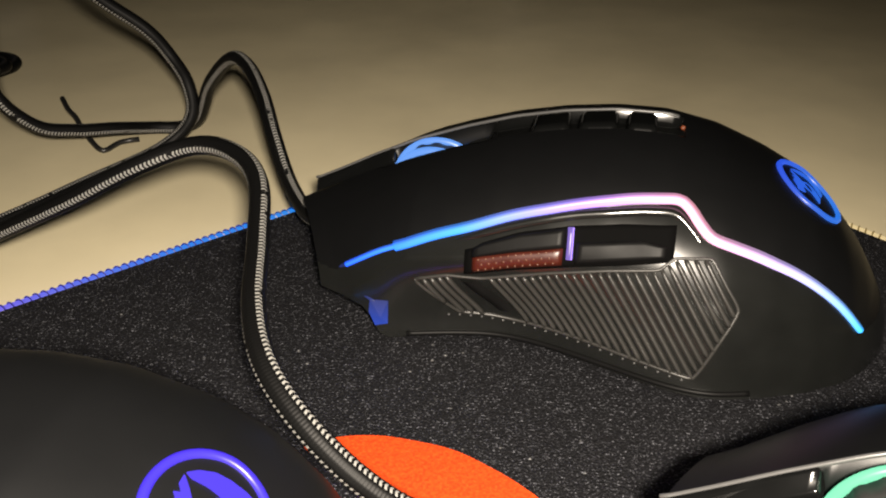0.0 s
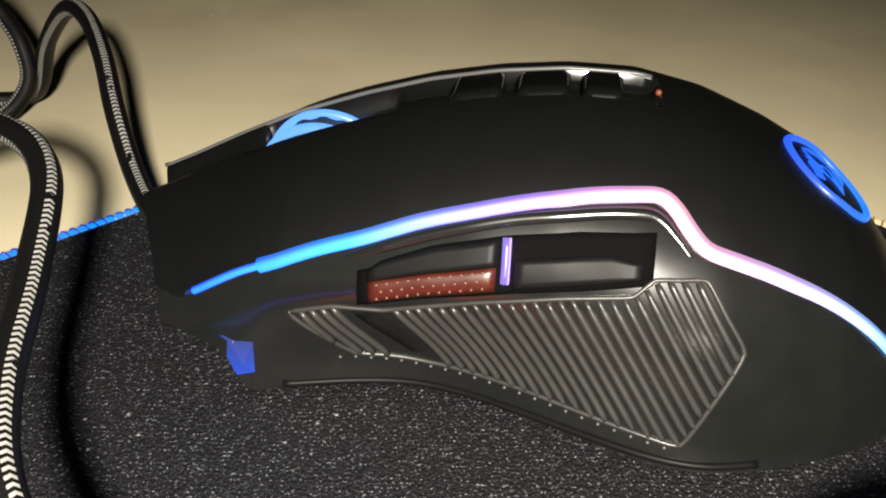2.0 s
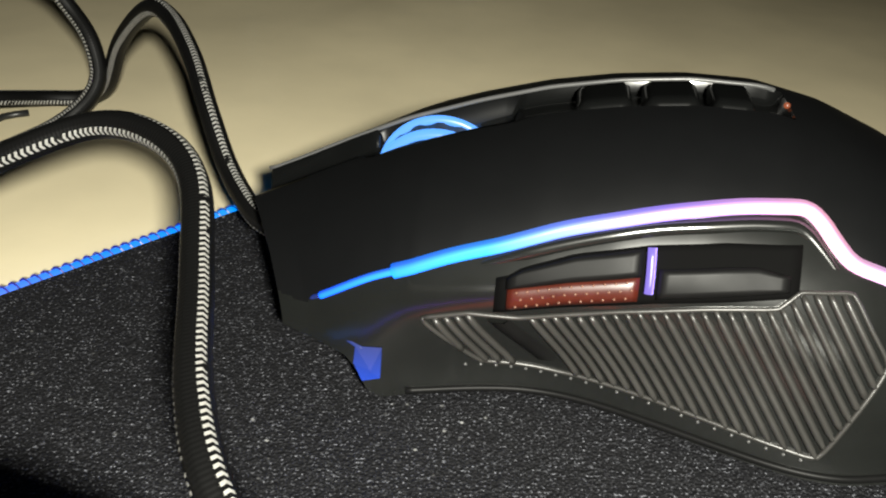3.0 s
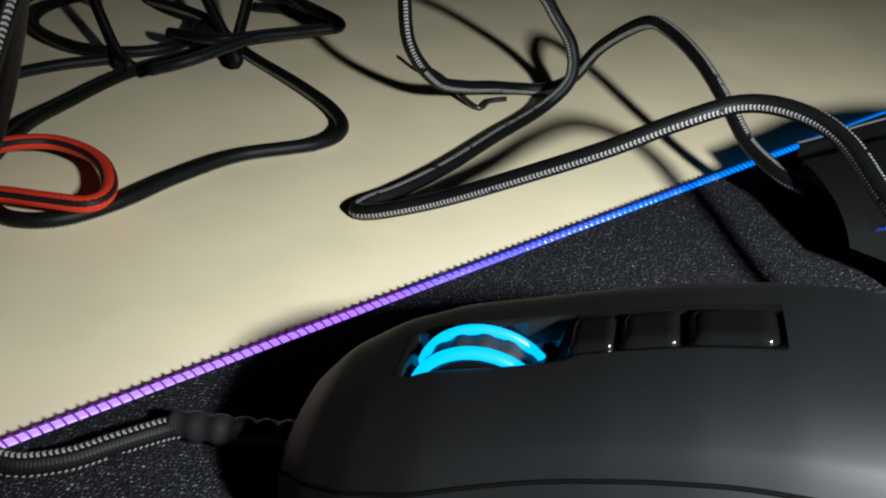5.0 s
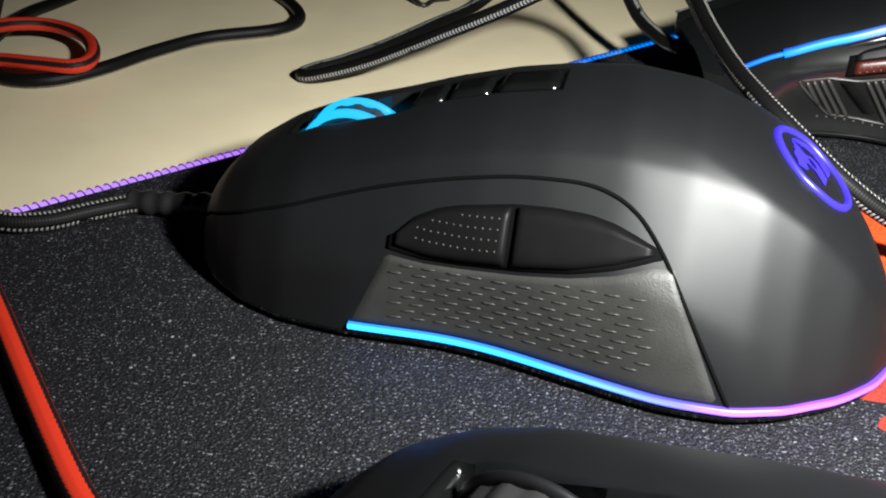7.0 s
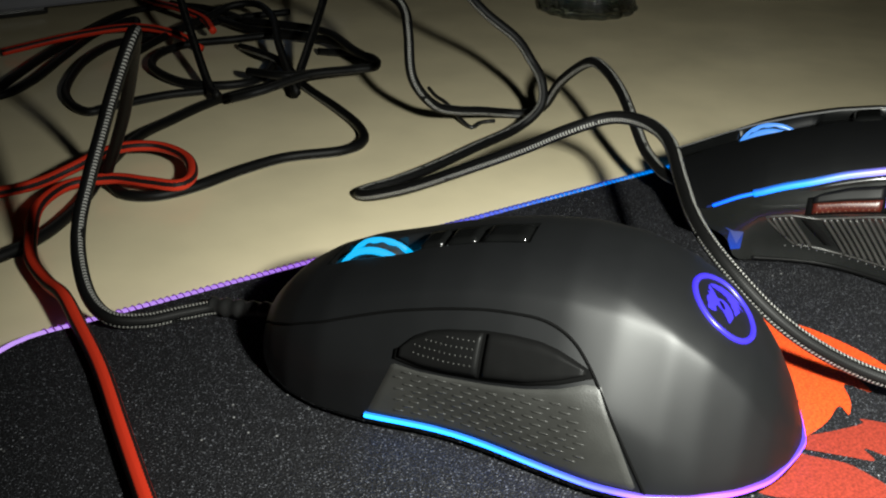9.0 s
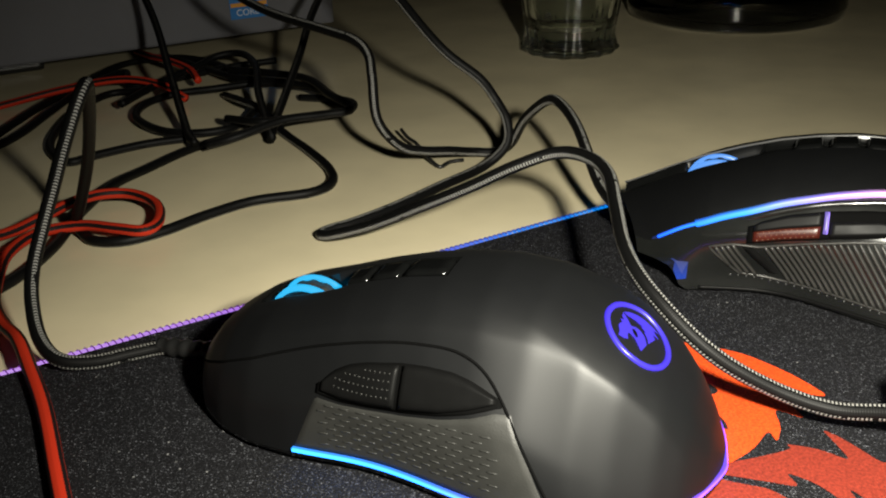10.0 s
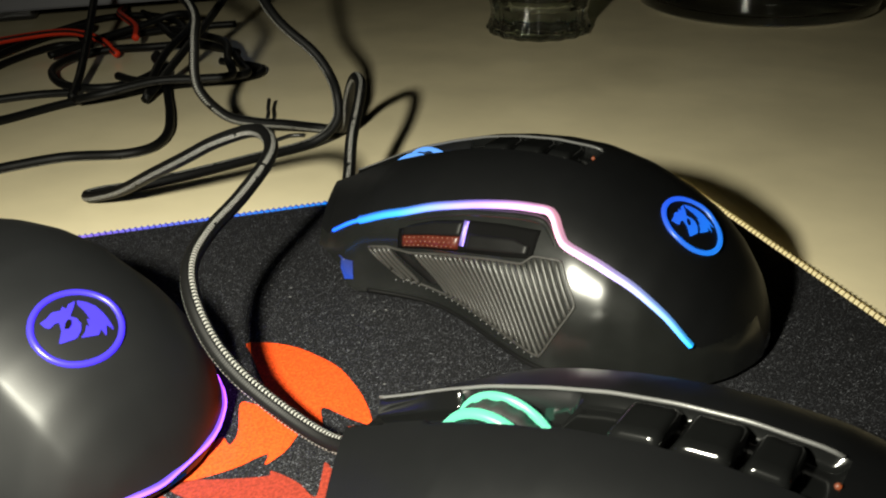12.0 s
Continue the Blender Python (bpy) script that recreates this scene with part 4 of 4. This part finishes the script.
cable(MOUSE_C, ((0.034, 0.0815, 0.0135), (0.028, 0.0840, 0.0115), (0.019, 0.0860, 0.0095), (0.009, 0.0875, 0.0110), (-0.002, 0.0885, 0.0155), (-0.0105, 0.0905, 0.0205), (-0.0185, 0.0950, 0.0262), (-0.0245, 0.1020, 0.0300),
                (-0.0285, 0.1130, 0.0320), (-0.0315, 0.1290, 0.0340), (-0.0350, 0.1450, 0.0375), (-0.0415, 0.1540, 0.0390), (-0.0510, 0.1590, 0.0380), (-0.0630, 0.1580, 0.0335), (-0.0760, 0.1580, 0.0265), (-0.0912, 0.1600, 0.0185),
                (-0.110, 0.1640, 0.0085), (-0.125, 0.1655, 0.0030), (-0.1300, 0.1675, R), (-0.1280, 0.1720, R), (-0.122, 0.1790, R), (-0.112, 0.1950, R), (-0.101, 0.2170, R), (-0.089, 0.2380, 0.0028), (-0.0812, 0.2440, 0.0100),
                (-0.0815, 0.2466, 0.0190), (-0.0868, 0.2500, 0.0265), (-0.0925, 0.2490, 0.0345), (-0.1040, 0.2475, 0.0435), (-0.1130, 0.2495, 0.0515), (-0.1267, 0.2564, 0.0642), (-0.1405, 0.2653, 0.0757), (-0.1585, 0.2732, 0.0966), (-0.18, 0.285, 0.13)), R, M_BRAID, "black braided cable with pale flecks")
B_CABLE = cable(MOUSE_B, ((-0.1385, 0.0868, 0.0058), (-0.1425, 0.0860, 0.0056), (-0.1490, 0.0815, 0.0056), (-0.1554, 0.0768, 0.0056), (-0.1630, 0.0740, 0.0068), (-0.1705, 0.0775, 0.0098), (-0.1765, 0.0845, 0.0160), (-0.1792, 0.0910, 0.0228),
                          (-0.1792, 0.0985, 0.0320), (-0.1775, 0.1045, 0.0420), (-0.1752, 0.1080, 0.0505), (-0.1722, 0.1125, 0.0605), (-0.1718, 0.1175, 0.0650), (-0.1760, 0.1240, 0.0615), (-0.1840, 0.1330, 0.0500),
                          (-0.1950, 0.1430, 0.0330), (-0.2055, 0.1500, 0.0170), (-0.2125, 0.1540, 0.0060), (-0.2100, 0.1530, 0.0022), (-0.2030, 0.1490, R), (-0.1930, 0.1510, R), (-0.1840, 0.1610, R), (-0.1760, 0.1760, R),
                          (-0.1650, 0.1910, R), (-0.1475, 0.2020, R), (-0.1430, 0.2130, R), (-0.1490, 0.2270, R), (-0.1640, 0.2450, R), (-0.1870, 0.2690, R), (-0.205, 0.287, 0.0060), (-0.222, 0.300, 0.0060), (-0.240, 0.32, R)), R, M_BRAID, "black braided cable with pale flecks")
relief = spline([MOUSE_B.matrix_world.inverted() @ Vector(p) for p in ((-0.1165, 0.0822, 0.0105), (-0.129, 0.0850, 0.0072), (-0.1425, 0.0868, 0.0057))], 0.0006)
part("strain_relief", tube_bm(relief, 0.0024, 12, taper=lambda t: 0.95 + 0.09 * math.cos(t * 14 * math.pi)), M_PVC, MOUSE_B, "knobbly rubber strain relief")
D_CABLE = cable(MOUSE_D, ((-0.085, 0.0075, 0.0100), (-0.094, 0.0060, 0.0070), (-0.103, 0.0048, 0.0056), (-0.1105, 0.0076, 0.0056), (-0.1172, 0.0133, 0.0056), (-0.1255, 0.0223, 0.0056), (-0.1384, 0.0370, 0.0056), (-0.1550, 0.0560, 0.0056), (-0.170, 0.0710, 0.0058),
                          (-0.181, 0.0815, 0.0062), (-0.192, 0.0900, 0.0040), (-0.2035, 0.1000, 0.0035), (-0.2120, 0.1120, 0.0045), (-0.2210, 0.1290, 0.0050), (-0.2215, 0.1450, 0.0050), (-0.2100, 0.1525, 0.0055), (-0.1960, 0.1515, 0.0060),
                          (-0.1860, 0.1515, 0.0060), (-0.1845, 0.1580, 0.0060), (-0.1900, 0.1690, 0.0060), (-0.1980, 0.1765, 0.0060), (-0.2085, 0.1795, 0.0065), (-0.2165, 0.1730, 0.0080), (-0.2200, 0.1620, 0.0090), (-0.2245, 0.1520, 0.0075),
                          (-0.234, 0.1450, 0.0040), (-0.248, 0.1360, 0.0025), (-0.275, 0.115, 0.0025)), 0.0019, M_BRAID_RED, "red braided cable with a dark stripe")


def loose_cable(points, radius, mat, label, name="coiled_cable"):
    ob = part(name, tube_bm(spline(points, 0.0020), radius, 10), mat)
    return tagged(ob, label, "cable", "loose cables behind the pad")


loose_cable(((-0.243, 0.060, R), (-0.226, 0.085, R), (-0.213, 0.112, R), (-0.214, 0.140, R), (-0.219, 0.166, 0.0045), (-0.223, 0.192, 0.0040), (-0.223, 0.215, R), (-0.215, 0.245, R), (-0.195, 0.276, R), (-0.180, 0.292, R), (-0.168, 0.308, R),
             (-0.175, 0.320, R), (-0.20, 0.322, R)), R, M_BRAID_DARK, "black braided cable lying in a long curve")
loose_cable(((-0.214, 0.240, 0.0050), (-0.221, 0.248, 0.0050), (-0.231, 0.262, 0.0085), (-0.251, 0.290, 0.0215), (-0.273, 0.320, 0.0385), (-0.300, 0.350, 0.0590), (-0.33, 0.385, 0.085)), R, M_BRAID_DARK, "black braided cable climbing up towards the computer")
loose_cable(((-0.186, 0.254, 0.0030), (-0.189, 0.268, 0.0075), (-0.190, 0.280, 0.0130), (-0.193, 0.310, 0.0260), (-0.197, 0.340, 0.0395), (-0.195, 0.370, 0.0560), (-0.185, 0.40, 0.08)), R, M_BRAID_DARK, "black braided cable climbing up beside the computer")
loose_cable(((-0.330, 0.205, R), (-0.308, 0.224, R), (-0.306, 0.246, R), (-0.312, 0.280, 0.003), (-0.316, 0.315, 0.005), (-0.312, 0.345, 0.005), (-0.298, 0.325, 0.004), (-0.285, 0.330, 0.004), (-0.262, 0.365, 0.004), (-0.24, 0.385, 0.004)),
            R, M_BRAID_DARK, "black braided cable in the tangle on the desk")
loose_cable(((-0.212, 0.297, 0.0040), (-0.208, 0.269, 0.0040), (-0.219, 0.256, 0.0040), (-0.239, 0.256, 0.0040), (-0.261, 0.272, 0.0040), (-0.269, 0.293, 0.0040), (-0.261, 0.309, 0.0050), (-0.243, 0.318, 0.0060), (-0.226, 0.330, 0.0060), (-0.203, 0.329, 0.0060), (-0.192, 0.326, 0.0060)), R, M_BRAID_DARK, "black braided cable lying in an oval loop")
loose_cable(((-0.277, 0.285, 0.0060), (-0.274, 0.317, 0.0080), (-0.265, 0.340, 0.0110), (-0.258, 0.352, 0.0140), (-0.245, 0.354, 0.0150), (-0.228, 0.334, 0.0140), (-0.209, 0.295, 0.0120), (-0.193, 0.267, 0.0080), (-0.185, 0.254, 0.0040)), R, M_BRAID_DARK, "black braided cable hooked over the tangle")
loose_cable(((-0.313, 0.388, 0.0040), (-0.273, 0.360, 0.0050), (-0.242, 0.338, 0.0060), (-0.217, 0.331, 0.0070), (-0.195, 0.324, 0.0070), (-0.174, 0.306, 0.0070), (-0.162, 0.295, 0.0070), (-0.166, 0.283, 0.0075), (-0.178, 0.269, 0.0090), (-0.191, 0.257, 0.0100), (-0.211, 0.265, 0.0080)), R, M_BRAID_DARK, "black braided cable folded to a sharp point")
loose_cable(((-0.248, 0.343, 0.0090), (-0.217, 0.332, 0.0110), (-0.194, 0.320, 0.0120), (-0.174, 0.297, 0.0115), (-0.157, 0.278, 0.0110), (-0.166, 0.268, 0.0110), (-0.180, 0.256, 0.0115), (-0.194, 0.239, 0.0090), (-0.206, 0.235, 0.0060)), R, M_BRAID_DARK, "black braided cable folded over another cable")
loose_cable(((-0.311, 0.229, 0.0030), (-0.322, 0.283, 0.0030), (-0.327, 0.331, 0.0030), (-0.324, 0.368, 0.0040), (-0.300, 0.384, 0.0040), (-0.267, 0.370, 0.0040), (-0.235, 0.336, 0.0040)), R, M_BRAID_DARK, "black braided cable running in front of the computer")
loose_cable(((-0.226, 0.253, 0.0020), (-0.240, 0.243, 0.0020), (-0.253, 0.227, 0.0020), (-0.260, 0.217, 0.0020), (-0.275, 0.227, 0.0020), (-0.288, 0.246, 0.0020), (-0.301, 0.281, 0.0020), (-0.300, 0.310, 0.0030), (-0.281, 0.316, 0.0040)), R, M_BRAID_DARK, "black braided cable lying in an open bend")
loose_cable(((-0.345, 0.28, 0.003), (-0.318, 0.302, 0.0075), (-0.292, 0.312, 0.0105), (-0.270, 0.312, 0.0085), (-0.255, 0.308, 0.003)), 0.0019, M_BRAID_RED, "red braided cable lying in the tangle", "red_cable")
loose_cable(((-0.335, 0.395, 0.004), (-0.305, 0.362, 0.010), (-0.285, 0.345, 0.0125), (-0.266, 0.334, 0.011), (-0.255, 0.322, 0.0085)), 0.0019, M_BRAID_RED, "red braided cable lying in the tangle", "red_cable")
loose_cable(((-0.132, 0.2705, 0.0050), (-0.127, 0.263, 0.0042), (-0.122, 0.2565, 0.0045), (-0.117, 0.249, 0.0042), (-0.112, 0.2435, 0.0020), (-0.107, 0.2395, 0.0008), (-0.1045, 0.2460, 0.0008), (-0.0995, 0.2485, 0.0010)),
            0.0008, M_PVC, "thin black wire tie twisted round a cable", "wire_tie")


# ---- computer, glass and jar behind ----
def build_computer():
    m = pose(-0.3031, 0.3736, 0.0, 0, 0, 43.7)
    pc = thing("all_in_one_computer", m, "grey all-in-one computer with dark screen and blue sticker", "computer")
    part("bezel", box_bm(-0.40, 0.106, 0.0, 0.022, 0.013, 0.052, 0.0015), M_BEZEL, pc, "grey plastic lower bezel", smooth=False)
    part("housing", box_bm(-0.40, 0.106, 0.004, 0.040, 0.0525, 0.34, 0.002), M_SCREEN, pc, "black screen housing", smooth=False)
    part("screen", box_bm(-0.39, 0.096, 0.0020, 0.006, 0.058, 0.33, 0.0005), M_SCREEN, pc, "dark glossy screen", smooth=False)
    part("stand", box_bm(-0.22, -0.06, 0.040, 0.16, 0.0, 0.012, 0.003), M_PVC, pc, "black stand foot", smooth=False)
    part("stand_arm", box_bm(-0.17, -0.11, 0.041, 0.06, 0.0125, 0.20, 0.003), M_PVC, pc, smooth=False)
    # printed sticker near the corner
    s = part("sticker", box_bm(0.041, 0.064, -0.0006, 0.0, 0.0225, 0.0440, 0.0002), M_BLUE, pc, "blue printed processor sticker", smooth=False)
    part("sticker_band", box_bm(0.0415, 0.0635, -0.0009, -0.0006, 0.0295, 0.0318), M_YELLOW, s, smooth=False)
    n = 28
    part("sticker_ring", tube_bm([Vector((0.0508 + 0.0066 * math.cos(2 * math.pi * k / n), -0.0008, 0.0370 + 0.0036 * math.sin(2 * math.pi * k / n))) for k in range(n)], 0.0004, 5, closed=True), M_WHITE, s)
    part("sticker_bar", box_bm(0.0480, 0.0540, -0.0009, -0.0006, 0.0361, 0.0379), M_WHITE, s, smooth=False)
    part("sticker_bar", box_bm(0.0550, 0.0625, -0.0009, -0.0006, 0.0368, 0.0378), M_WHITE, s, smooth=False)
    text = bpy.data.curves.new("sticker_text", "FONT")
    text.body, text.size, text.extrude = "CORE", 0.0052, 0.0001
    word = new("sticker_text", text)
    word.parent, word.matrix_basis = s, pose(0.0445, -0.0008, 0.0245, 90, 0, 0)
    text.materials.append(M_WHITE)


def build_glassware():
    r = 0.0265
    prof = [(0.006, 0.004), (r * 0.90, 0.0015), (r, 0.0), (r * 1.03, 0.004), (r * 0.98, 0.010), (r * 1.04, 0.020), (r * 1.18, 0.050), (r * 1.32, 0.085), (r * 1.36, 0.10), (r * 1.30, 0.10), (r * 1.24, 0.085), (r * 1.08, 0.05), (r * 0.92, 0.022), (r * 0.80, 0.014), (0.006, 0.012)]
    ripple = lambda i, a: 1 + (0.035 if i in (1, 2, 3) else 0.012 if i in (4, 5, 6) else 0) * math.cos(2 * math.pi * a * 16)
    glass = thing("drinking_glass", pose(-0.081, 0.4495, 0.0), "clear drinking glass with a scalloped foot on the desk", "drinking glass")
    part("bowl", lathe_bm(prof, 96, ripple), M_GLASS, glass, "clear fluted glass")
    n = 96
    foot = [Vector((r * (1.0 + 0.04 * math.cos(2 * math.pi * 16 * k / n)) * math.cos(2 * math.pi * k / n), r * (1.0 + 0.04 * math.cos(2 * math.pi * 16 * k / n)) * math.sin(2 * math.pi * k / n), 0.0022)) for k in range(n)]
    part("foot_ring", tube_bm(foot, 0.0018, 8, closed=True), M_GLASS, glass, "thick scalloped foot ring")
    r = 0.071
    prof = [(0.004, 0.0035), (r * 0.80, 0.002), (r * 0.90, 0.0), (r * 0.985, 0.003), (r, 0.010), (r * 0.985, 0.024), (r * 0.96, 0.034), (r * 0.97, 0.06), (r * 0.98, 0.12), (r * 0.94, 0.12), (r * 0.92, 0.06), (r * 0.90, 0.034), (r * 0.84, 0.027), (0.004, 0.025)]
    jar = part("glass_jar", lathe_bm(prof, 96), M_JAR)
    # white disc added in place of the lamp's reflection in the thick base
    part("base_glint", lathe_bm([(0.002, 0.0285), (r * 0.80, 0.0285), (r * 0.84, 0.0300), (r * 0.84, 0.0345), (r * 0.82, 0.0355), (0.002, 0.0350)], 64), M_WHITE, jar, "pale disc standing in for the glint of the jar's base")
    jar.matrix_world = pose(0.016, 0.563, 0.0)
    tagged(jar, "wide clear glass jar with a thick base on the desk", "glass jar")


build_computer()
build_glassware()
